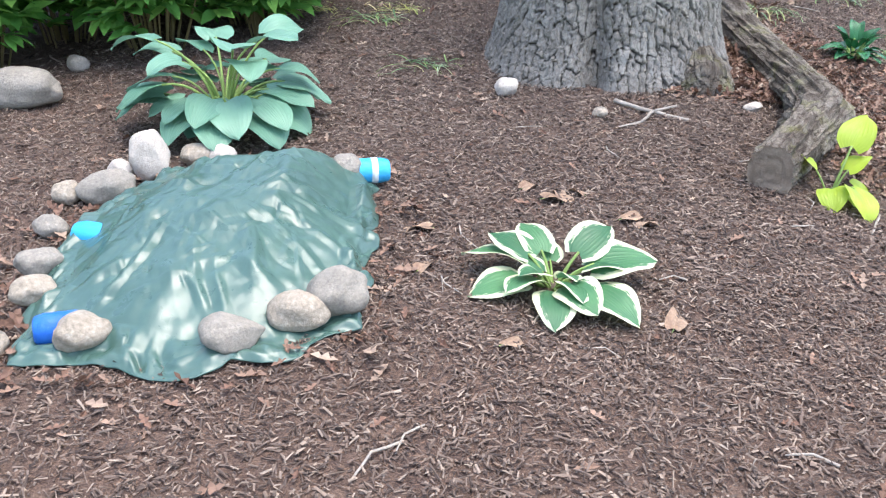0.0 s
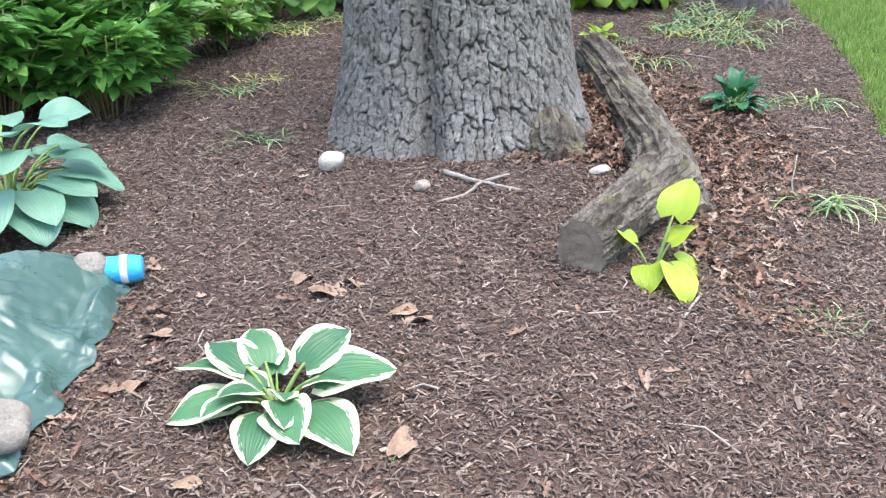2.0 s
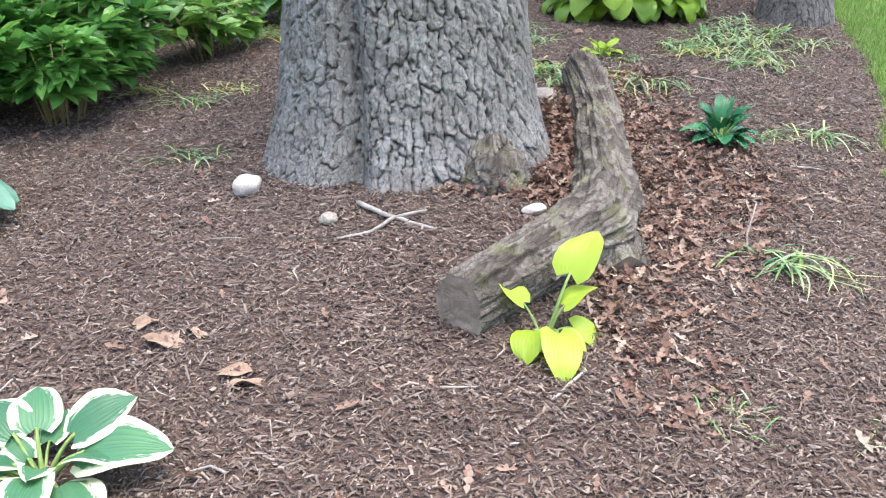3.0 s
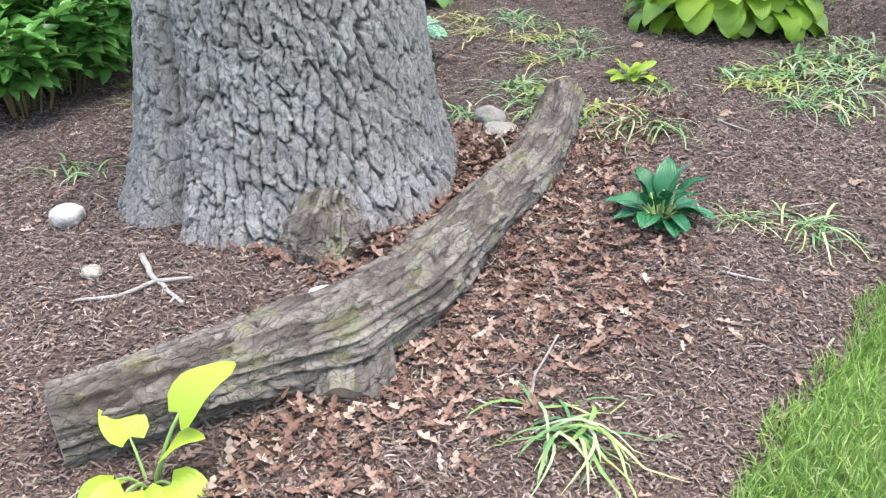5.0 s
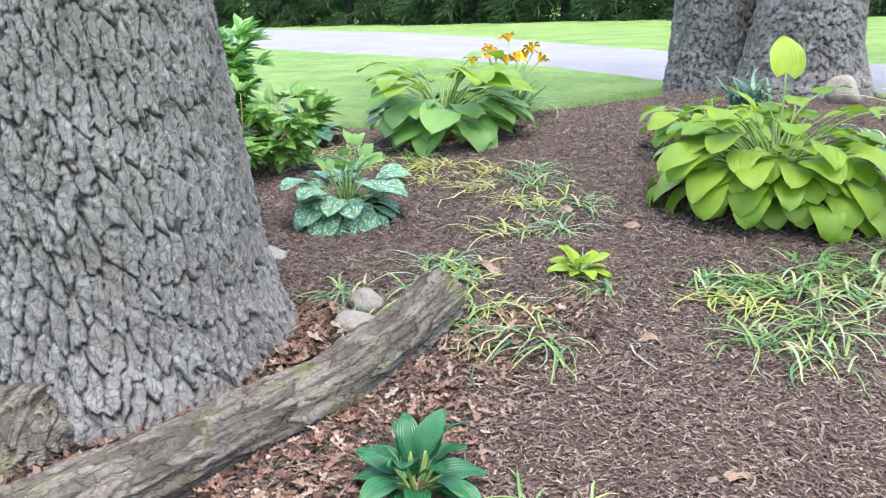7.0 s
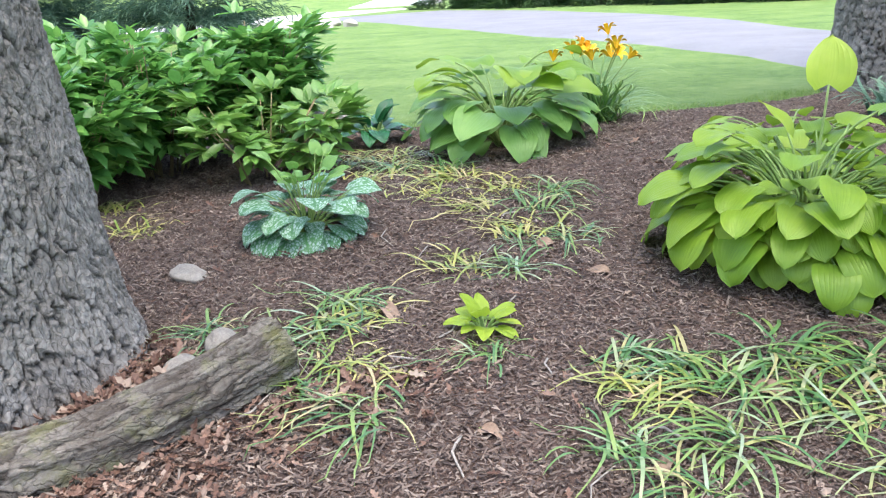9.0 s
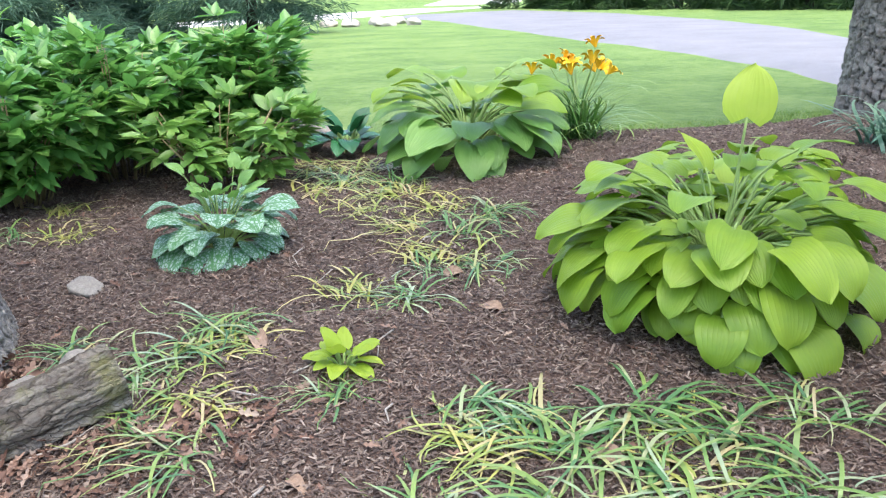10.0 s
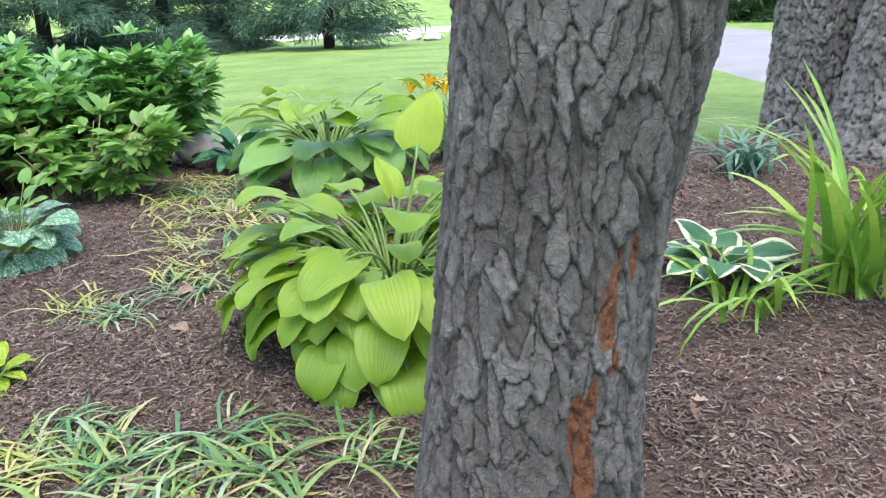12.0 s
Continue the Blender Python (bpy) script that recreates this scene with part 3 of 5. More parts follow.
RX, RY = 0.0, 11.0
rz = gz(RX, RY)
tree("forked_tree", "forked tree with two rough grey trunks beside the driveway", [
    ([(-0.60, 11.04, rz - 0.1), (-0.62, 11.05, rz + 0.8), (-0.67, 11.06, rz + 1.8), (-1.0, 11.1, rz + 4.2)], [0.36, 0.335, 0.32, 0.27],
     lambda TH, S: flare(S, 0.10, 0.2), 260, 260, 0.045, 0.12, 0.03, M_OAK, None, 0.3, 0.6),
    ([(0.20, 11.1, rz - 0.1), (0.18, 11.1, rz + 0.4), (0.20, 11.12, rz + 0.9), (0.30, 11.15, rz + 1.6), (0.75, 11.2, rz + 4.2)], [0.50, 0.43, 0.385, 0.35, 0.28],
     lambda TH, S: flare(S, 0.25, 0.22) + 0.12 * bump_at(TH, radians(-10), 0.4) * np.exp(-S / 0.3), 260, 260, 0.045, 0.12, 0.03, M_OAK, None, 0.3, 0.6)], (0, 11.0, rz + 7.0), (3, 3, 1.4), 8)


# ---- fallen log ----
log = tagged(new("fallen_log"), "weathered fallen log with peeling grey-brown bark and a sawn stub", "log")
log.location = (1.13, 3.36, gz(1.13, 3.36))
inv = Matrix.Translation(-log.location)


def log_shape(TH, S):
    """Knobbly, hollowed along its length, with peeling edges."""
    c, q = np.cos(TH), np.sin(TH)
    f = 1 + 0.07 * np.cos(2 * TH + S * 2) + 0.19 * (value_noise(c * 1.6 + S * 3.0, q * 1.6 + S * 2.2, 31) - 0.5)
    f += 0.16 * (value_noise(c * 4 + 9, q * 4 + S * 7, 32) - 0.5)
    ridge = 1 - np.abs(2 * value_noise(c * 5 + 3 + S * 0.8, q * 5 + S * 1.3, 34) - 1)
    f += 0.13 * ridge ** 3 - 0.04
    f += 0.35 * bump_at(TH, radians(200), 0.3) * np.exp(-((S - 0.62) / 0.07) ** 2)
    f += 0.10 * bump_at(TH, radians(20), 0.5) * np.exp(-((S - 1.35) / 0.12) ** 2)
    return f


me, _, P = bark_mesh("log_body", M_LOG, [(1.13, 3.35, 0.315), (1.36, 3.70, 0.35), (1.50, 3.93, 0.355), (1.54, 4.25, 0.36), (1.52, 4.7, 0.385), (1.50, 5.25, 0.415), (1.45, 5.58, 0.475), (1.385, 5.85, 0.535)],
                     [0.098, 0.10, 0.125, 0.115, 0.104, 0.10, 0.10, 0.10], log_shape, 620, 200, 0.03, 0.16, 0.007, 12, None, 0.6, 0.8)
me.transform(inv)
part("log_body", me, log)


def end_cap(ring, inward, mat):
    """A slightly dished sawn end with rings."""
    c = ring.mean(0)
    n, k = len(ring), 7
    V = [c + (ring - c) * (1 - j / k) + inward * (0.012 * math.sin(2.2 * j) * 0.4 + 0.006 * j / k) for j in range(k)]
    V = np.concatenate(V + [c[None] + inward * 0.006])
    Fc = grid_faces(k, n, True).tolist() + [[(k - 1) * n + i, (k - 1) * n + (i + 1) % n, k * n] for i in range(n)]
    return mesh_of("sawn_end", V, Fc, mat)


for ring, inward in ((P[0], (P[6] - P[0]).mean(0)), (P[-1], (P[-7] - P[-1]).mean(0))):
    me = end_cap(ring, inward / np.linalg.norm(inward), M_WOODEND)
    me.transform(inv)
    part("sawn_end", me, log, label="greyed sawn end")
me, _, P = bark_mesh("branch_stub", M_LOG, [(1.44, 4.08, 0.32), (1.50, 4.00, 0.285), (1.55, 3.93, 0.25), (1.60, 3.85, 0.205)], [0.13, 0.145, 0.14, 0.12],
                     lambda TH, S: 1 + 0.2 * (value_noise(np.cos(TH) * 2 + S * 5, np.sin(TH) * 2, 33) - 0.5) + 0.12 * (value_noise(np.cos(TH) * 6 + S * 9, np.sin(TH) * 6 + 4, 35) - 0.5), 90, 150, 0.03, 0.16, 0.007, 14, None, 0.6, 0.8)
me.transform(inv)
part("branch_stub", me, log)
w = (P[0] - P[-1]).mean(0)
me = end_cap(P[-1], w / np.linalg.norm(w), M_WOODEND)
me.transform(inv)
part("sawn_end", me, log, label="broken grey stub end")

# stump of a root beside the oak, its top rotted away
me, _, P = bark_mesh("root_burl", M_LOG, [(1.06, 4.52, 0.20), (1.10, 4.50, 0.31), (1.09, 4.52, 0.39), (1.07, 4.55, 0.44), (1.05, 4.57, 0.445)], [0.19, 0.165, 0.14, 0.10, 0.003],
                     lambda TH, S: flare(S, 0.25, 0.1) + 0.3 * (value_noise(np.cos(TH) * 2 + 5, np.sin(TH) * 2 + S * 5, 41) - 0.5), 110, 170, 0.03, 0.06, 0.016, 21, None, 0.6, 1.0)
me.transform(Matrix.Translation(-oak.location))
part("root_burl", me, oak, label="rough brown rotted root stub")


# ---- broad-leaved plants ----
def leaf_mesh(name, mat, L, W, pet, e0, e1, e2, cup=0.25, wave=0.11, heart=0.30, point=0.74, pr=0.006, seed=0, ns=10, nw=8):
    """A stalked leaf: stalk leaves the ground at e0 degrees and reaches e1 at the blade, which bends to e2 at its tip."""
    r = np.random.default_rng(seed)
    x = z = 0.0
    line = [(0.0, 0.0)]
    for i in range(8):
        a = radians(e0 + (e1 - e0) * (i / 7) ** 1.5)
        x, z = x + pet / 8 * math.cos(a), z + pet / 8 * math.sin(a)
        line.append((x, z))
    V, Fc = tube([(px, 0, pz) for px, pz in line], [pr * (1.3 - 0.6 * i / 8) for i in range(9)], 5)
    nt0 = len(V)
    uv = [(0.5, 0.0)] * nt0
    slots = [1] * len(Fc)
    s = np.linspace(0, 1, ns)
    f = (s + 0.015) ** heart * (1.0 - s) ** point
    f /= f.max()
    twist, ph = r.uniform(-0.25, 0.25), r.uniform(0, 6)
    for i in range(ns):
        a = radians(e1 + (e2 - e1) * s[i] ** 0.9)
        if i:
            x, z = x + L / (ns - 1) * math.cos(a), z + L / (ns - 1) * math.sin(a)
        nx, nz = -math.sin(a), math.cos(a)
        for j in range(nw + 1):
            q = 2 * j / nw - 1
            wv = W / 2 * f[i] * q
            back = -0.14 * L * abs(q) * max(0, 1 - s[i] * 3.2)
            lift = cup * abs(wv) * (1 - 0.5 * abs(q)) + wave * L * 0.35 * math.sin(7 * s[i] + ph + (2 if q > 0 else 0)) * q * q + twist * wv * s[i]
            V.append((x + nx * lift + back * math.cos(a), wv, z + nz * lift + back * math.sin(a)))
            uv.append((j / nw, s[i]))
    base = grid_faces(ns, nw + 1) + nt0
    Fc = Fc + base.tolist()
    return mesh_of(name, V, Fc, [mat, M_STEM], uv, True, slots + [0] * len(base))


def plant(name, label, category, x, y, leaves, scale=1.0, group="", z=None):
    """leaves: (mesh, azimuth, scale, tilt) for each leaf round the crown."""
    root = tagged(new(name), label, category, group)
    root.location = (x, y, (bz(x, y) if z is None else z) - 0.01)
    r = random.Random(int(abs(x * 100) + abs(y * 10)))
    for me, az, sc, tilt in leaves:
        part("leaf", me, root, pose(0.012 * math.cos(radians(az)), 0.012 * math.sin(radians(az)), 0, r.uniform(-13, 13), tilt, az) @ Matrix.Scale(sc * scale, 4))
    return root


def rings(spec, seed):
    """Leaves in rings: (meshes, count, first azimuth, scale)."""
    r, out = random.Random(seed), []
    for meshes, n, a0, sc in spec:
        for i in range(n):
            out.append((r.choice(meshes), a0 + 360 * i / n + r.uniform(-14, 14), sc * r.uniform(0.82, 1.12), r.uniform(-8, 8)))
    return out


def leaf_set(mat, L, W, pet, e0, e1, e2, n=3, seed=0, **kw):
    r = random.Random(seed)
    return [leaf_mesh("leaf", mat, L * r.uniform(0.9, 1.1), W * r.uniform(0.9, 1.1), pet * r.uniform(0.85, 1.15), e0 + r.uniform(-5, 5), e1 + r.uniform(-9, 9), e2 + r.uniform(-14, 10),
                      seed=seed * 10 + i, **kw) for i in range(n)]


# white-edged hosta, leaf by leaf: azimuth, reach, size
low = [leaf_mesh("leaf", M_HOSTA_V, 0.165, 0.138, 0.115, 48, 20, -24, cup=0.14, seed=40 + i) for i in range(3)]
mid = [leaf_mesh("leaf", M_HOSTA_V, 0.155, 0.13, 0.13, 64, 36, -8, cup=0.16, seed=50 + i) for i in range(3)]
top = [leaf_mesh("leaf", M_HOSTA_V, 0.13, 0.1, 0.09, 75, 50, 0, seed=60 + i) for i in range(2)]
plant("hosta", "white-edged green hosta growing in the mulch", "plant", 0.27, 2.56,
      [(low[0], 170, 1.15, -4), (low[1], 201, 1.08, 8), (low[2], 228, 0.86, -6), (low[0], 268, 1.02, 10), (low[1], 297, 1.0, 0), (low[2], 316, 1.22, 10), (low[0], 10, 1.25, -6), (mid[0], 350, 0.95, 6),
       (mid[1], 48, 1.05, -6), (mid[2], 118, 0.95, -4), (mid[0], 146, 1.0, 0), (mid[1], 95, 0.7, 0), (top[0], 230, 0.95, 6), (top[1], 285, 0.8, 0), (top[0], 160, 0.7, 0), (mid[2], 282, 0.85, 10)])

# tall blue-green hosta behind the tarp
hb1 = leaf_set(M_HOSTA_B, 0.215, 0.19, 0.25, 50, 2, -42, 4, 3, cup=0.14)
hb2 = leaf_set(M_HOSTA_B, 0.21, 0.185, 0.32, 68, 4, -40, 4, 4, cup=0.16)
hb3 = leaf_set(M_HOSTA_B, 0.20, 0.17, 0.40, 80, 24, -24, 3, 5, cup=0.28)
plant("hosta", "blue-green hosta with broad ribbed leaves", "plant", -1.08, 3.84, rings([(hb1, 14, 0, 1.0), (hb2, 16, 20, 1.0), (hb3, 11, 40, 1.0), (hb1, 8, 30, 0.65)], 3))

# small yellow hosta at the log's end: long-stalked, few leaves
hy = leaf_set(M_HOSTA_Y, 0.15, 0.125, 0.17, 80, 60, 20, 3, 7, pr=0.005)
hyd = leaf_set(M_HOSTA_Y, 0.15, 0.12, 0.12, 60, 5, -60, 3, 8, pr=0.005)
plant("hosta", "yellow hosta with a few long-stalked leaves", "plant", 1.38, 3.38, [(hy[0], 60, 1.15, 0), (hy[1], 20, 0.8, 0), (hyd[0], 0, 0.85, 0), (hyd[1], 285, 1.05, 0), (hy[2], 165, 0.8, 12), (hyd[2], 255, 0.9, -10), (hyd[0], 310, 0.8, 0)])

# dark glossy hosta right of the log
hd = leaf_set(M_HOSTA_D, 0.14, 0.095, 0.10, 62, 35, -25, 3, 9, cup=0.35)
hd2 = leaf_set(M_HOSTA_D, 0.13, 0.085, 0.13, 80, 65, 20, 3, 10, cup=0.35)
plant("hosta", "small dark glossy green hosta", "plant", 2.04, 5.12, rings([(hd, 11, 0, 0.85), (hd2, 9, 25, 0.85), (hd, 8, 20, 0.6)], 9))

# little gold hosta
hg = leaf_set(M_HOSTA_Y, 0.09, 0.06, 0.055, 55, 25, -30, 3, 11)
hg2 = leaf_set(M_HOSTA_Y, 0.085, 0.055, 0.07, 78, 60, 15, 2, 12)
plant("hosta", "tiny gold hosta alone in the mulch", "plant", 1.49, 6.5, rings([(hg, 8, 10, 1.0), (hg2, 6, 40, 1.0)], 11))

# the great lime hosta
hl0 = leaf_set(M_HOSTA_L, 0.18, 0.158, 0.44, 36, -6, -86, 6, 13, cup=0.10, point=0.62, heart=0.26)
hl1 = leaf_set(M_HOSTA_L, 0.185, 0.16, 0.48, 49, 0, -72, 6, 14, cup=0.10, point=0.62, heart=0.26)
hl2 = leaf_set(M_HOSTA_L, 0.185, 0.16, 0.47, 62, 4, -55, 6, 15, cup=0.12, point=0.62, heart=0.26)
hl3 = leaf_set(M_HOSTA_L, 0.18, 0.15, 0.51, 74, 6, -45, 6, 16, cup=0.18, point=0.62, heart=0.26)
hl5 = leaf_set(M_HOSTA_L, 0.165, 0.135, 0.53, 84, 26, -28, 5, 17, cup=0.22, point=0.62, heart=0.26)
hl4 = [leaf_mesh("leaf", M_HOSTA_Y, 0.19, 0.17, 0.62, 86, 76, 48, seed=171, cup=0.3), leaf_mesh("leaf", M_HOSTA_Y, 0.18, 0.10, 0.48, 84, 62, 20, seed=172, cup=0.5)]
plant("hosta", "great mounded lime-green hosta with quilted leaves", "plant", 1.63, 7.78, rings([(hl0, 28, 0, 1.05), (hl1, 30, 8, 1.05), (hl2, 28, 0, 1.05), (hl3, 22, 14, 1.05), (hl0, 22, 10, 0.78), (hl3, 14, 0, 0.85), (hl2, 16, 5, 0.82), (hl3, 18, 7, 0.74), (hl3, 14, 3, 0.92)], 13) + rings([(hl5, 14, 0, 1.0), (hl5, 10, 9, 0.8), (hl5, 10, 20, 0.66)], 77) + [(hl4[0], 140, 1.06, 0), (hl4[1], 200, 1.0, 0)], 0.95)
plant("hosta", "green hosta close behind the great lime one", "plant", 0.95, 8.45, rings([(hl1, 18, 0, 0.8), (hl2, 16, 8, 0.8), (hl3, 12, 0, 0.75)], 23))

# green hosta at the lawn's edge
hs0 = leaf_set(M_HOSTA_G, 0.23, 0.19, 0.38, 50, 0, -55, 4, 18, cup=0.1)
hs1 = leaf_set(M_HOSTA_G, 0.23, 0.19, 0.42, 68, 6, -42, 4, 19, cup=0.1)
hs2 = leaf_set(M_HOSTA_L, 0.22, 0.175, 0.46, 80, 22, -32, 3, 20, cup=0.2)
plant("hosta", "tall green hosta at the edge of the lawn", "plant", -0.70, 7.9, rings([(hs0, 22, 0, 1.1), (hs1, 24, 20, 1.12), (hs2, 16, 0, 1.15), (hs0, 12, 10, 0.65), (hs1, 8, 0, 0.8)], 18))

# low dark hosta half hidden at the bed's end
plant("hosta", "low dusky hosta at the end of the peonies", "plant", -1.55, 7.45, rings([(hd, 10, 0, 1.5), (hd2, 6, 20, 1.3)], 29))

# white-edged hosta behind the shade tree
plant("hosta", "white-edged hosta behind the shade tree", "plant", 1.70, 8.93, rings([(low, 8, 0, 1.05), (mid, 6, 20, 1.05), (top, 3, 0, 1.0)], 31))

# brunnera with silver leaves
br0 = leaf_set(M_BRUN, 0.13, 0.135, 0.16, 45, 0, -65, 4, 21, cup=0.1, heart=0.35, point=0.6, pr=0.003)
br1 = leaf_set(M_BRUN, 0.13, 0.13, 0.22, 65, 25, -30, 4, 22, cup=0.12, heart=0.35, point=0.6, pr=0.003)
br2 = leaf_set(M_HOSTA_G, 0.09, 0.055, 0.34, 85, 60, 0, 3, 24, pr=0.003)
plant("brunnera", "silver-veined brunnera with heart-shaped leaves", "plant", 0.22, 6.36, rings([(br0, 24, 0, 1.1), (br1, 20, 10, 1.08), (br1, 10, 0, 0.85), (br2, 18, 5, 0.95)], 21))


# ---- peonies ----
LEAFLET = [(0, 0, 0), (0.3, 0.19, 0.04), (0.62, 0.19, 0.02), (1, 0, -0.12), (0.62, -0.19, 0.02), (0.3, -0.19, 0.04), (0.5, 0, -0.03)]
LEAFLET_F = [(0, 6, 1), (1, 6, 2), (2, 6, 3), (3, 6, 4), (4, 6, 5), (5, 6, 0)]


def peony(x, y, height, spread, stems, mat, seed, label="leafy green peony bush with pale bare stems", tiers=8):
    r = np.random.default_rng(seed)
    root = tagged(new("peony"), label, "shrub", "peony bushes along the bed")
    root.location = (x, y, bz(x, y) - 0.01)
    P, YW, SZ, TL, RL = [], [], [], [], []
    for k in range(stems):
        a, q = r.uniform(0, 6.283), math.sqrt(r.uniform(0, 1))
        foot = np.array([math.cos(a) * q * spread * 0.35, math.sin(a) * q * spread * 0.35, 0])
        hd_ = np.array([math.cos(a) * q * spread, math.sin(a) * q * spread, height * (1.05 - 0.4 * q * q) * r.uniform(0.85, 1.08)])
        midp = foot * 0.6 + hd_ * 0.4 + np.array([0, 0, height * 0.12])
        v, f = tube([foot, midp, hd_], [0.006, 0.005, 0.003], 5)
        part("stem", mesh_of("stem", v, f, M_PSTEM), root)
        for i in range(tiers):
            s = 0.36 + 0.64 * i / (tiers - 1)
            base = (1 - s) ** 2 * foot + 2 * s * (1 - s) * midp + s * s * hd_
            la, reach = r.uniform(0, 6.283) if i < tiers - 1 else a, (0.16 - 0.08 * s) * height / 0.7
            hub = base + np.array([math.cos(la) * reach, math.sin(la) * reach, reach * r.uniform(0.0, 0.5)])
            for m_ in range(3):
                ha = la + (m_ - 1) * 0.9
                for w_ in (-0.55, 0, 0.55):
                    P.append(hub + np.array([math.cos(ha), math.sin(ha), 0]) * 0.02)
                    YW.append(ha + w_ + r.uniform(-0.15, 0.15))
                    SZ.append(r.uniform(0.10, 0.175))
                    TL.append(r.uniform(-0.5, 0.45) + 0.5 * (s > 0.9))
                    RL.append(r.uniform(-0.5, 0.5))
    me = scatter_mesh("foliage", mat, LEAFLET, LEAFLET_F, np.array(P), np.array(YW), np.array(SZ)[:, None], np.array(TL), np.array(RL), smooth=True)
    tagged(part("foliage", me, root), kind="stuff")
    return root


for i, (x, y, h, s, n) in enumerate([(-1.2, 5.2, 0.55, 0.3, 20), (-1.35, 5.55, 0.72, 0.42, 30), (-1.75, 5.0, 0.7, 0.45, 30), (-2.35, 5.2, 0.75, 0.45, 26), (-1.75, 6.15, 0.76, 0.45, 32), (-2.0, 6.85, 0.74, 0.42, 34), (-2.5, 6.0, 0.8, 0.5, 28),
                                     (-2.55, 4.6, 0.7, 0.42, 24), (-3.1, 5.4, 0.8, 0.5, 22), (-3.2, 4.3, 0.75, 0.5, 22)]):
    peony(x, y, h * 1.07, s, n, M_PEONY, 100 + i)
peony(-0.95, 6.55, 0.50, 0.42, 13, M_PEONY_L, 140, "younger light-green peony with sparse stems", 5)


# ---- strap-leaved clumps ----
def blades(name, mat, n, length, width, rise, seed, spread=0.05, flop=1.0, toward=None):
    """Long narrow leaves that rise, arch over and lie down."""
    r = np.random.default_rng(seed)
    V, Fc, UV = [], [], []
    for k in range(n):
        a = r.uniform(0, 6.283) if toward is None else r.normal(toward, 0.8)
        L, w = length * r.uniform(0.6, 1.15), width * r.uniform(0.7, 1.2)
        x, y = r.normal(0, spread, 2)
        p, el, turn = np.array([x, y, 0.0]), rise * r.uniform(0.5, 1.1), r.normal(0, 0.12)
        steps = 7
        drop = flop * r.uniform(0.7, 1.3)
        for i in range(steps + 1):
            s = i / steps
            side = np.array([-math.sin(a), math.cos(a), 0])
            ww = w * (0.55 + 0.45 * math.sin(math.pi * min(1, s * 1.1 + 0.2))) * (1 if i < steps else 0.1)
            V += [p - side * ww / 2, p + side * ww / 2]
            UV += [(0, s), (1, s)]
            if i:
                b0 = len(V) - 4
                Fc.append((b0, b0 + 1, b0 + 3, b0 + 2))
            e = el - drop * (el + 0.55) * s
            if p[2] < 0.012 and e < 0:
                e = r.uniform(0.0, 0.12)
            p = p + L / steps * np.array([math.cos(a) * math.cos(e), math.sin(a) * math.cos(e), math.sin(e)])
            a += turn
    return mesh_of(name, V, Fc, mat, UV)


def strap_mat(name, stops, pale):
    m, nt, b = material(name, 0.36, 0, 0.5)
    info = nt.nodes.new("ShaderNodeObjectInfo")
    c = ramp(nt, info.outputs["Random"], stops)
    uv = nt.nodes.new("ShaderNodeUVMap")
    sep = nt.nodes.new("ShaderNodeSeparateXYZ")
    nt.links.new(uv.outputs[0], sep.inputs[0])
    c = mix(nt, maths(nt, "MULTIPLY", maths(nt, "POWER", sep.outputs[1], 2.0), info.outputs["Random"]), c, pale)
    c = mix(nt, 0.4, c, ramp(nt, noise_tex(nt, coords(nt), 40, 4), [(0.25, (0.5, 0.5, 0.5)), (0.75, (1, 1, 1))]), "MULTIPLY")
    nt.links.new(c, b.inputs["Base Color"])
    see_through(nt, b, c, 0.28)
    return m


# the pale stop at 0.8 is leaf undersides, and glints painted as colour
M_STRAP = strap_mat("flopped bulb leaves", [(0.0, (0.08, 0.2, 0.08)), (0.4, (0.14, 0.29, 0.08)), (0.65, (0.24, 0.36, 0.09)), (0.8, (0.34, 0.45, 0.32)), (0.94, (0.42, 0.42, 0.14)), (1.0, (0.5, 0.41, 0.25))], (0.44, 0.42, 0.16))
M_STRAP_D = strap_mat("daylily blades", [(0.0, (0.06, 0.18, 0.05)), (0.6, (0.12, 0.28, 0.06)), (1.0, (0.22, 0.38, 0.09))], (0.3, 0.4, 0.1))
M_STRAP_L = strap_mat("bright daylily blades", [(0.0, (0.15, 0.32, 0.04)), (0.6, (0.26, 0.45, 0.06)), (1.0, (0.38, 0.55, 0.1))], (0.4, 0.5, 0.1))
M_STRAP_B = strap_mat("blue-green iris blades", [(0.0, (0.08, 0.2, 0.13)), (1.0, (0.16, 0.3, 0.2))], (0.3, 0.36, 0.2))


def blade_set(mat, length, width, rise, flop, seed, n=10):
    return [blades("blade", mat, 1, length, width, rise, seed + i, 0.0, flop, 0.0) for i in range(n)]


def tuft(root, meshes, n, spread, seed, size=1.0, toward=None):
    r = random.Random(seed)
    for _ in range(n):
        az = r.uniform(0, 360) if toward is None else r.gauss(toward, 55)
        part("blade", r.choice(meshes), root, pose(r.gauss(0, spread), r.gauss(0, spread), 0, 0, 0, az) @ Matrix.Scale(size * r.uniform(0.75, 1.15), 4))


FLOPPED = blade_set(M_STRAP, 0.37, 0.0125, 0.7, 1.6, 600, 20)


M_STRAP_Y = strap_mat("withered bulb leaves", [(0.0, (0.24, 0.34, 0.07)), (0.4, (0.38, 0.42, 0.09)), (0.75, (0.5, 0.45, 0.13)), (1.0, (0.56, 0.46, 0.27))], (0.58, 0.49, 0.24))
WITHERED = blade_set(M_STRAP_Y, 0.38, 0.0125, 0.5, 1.8, 640, 12)


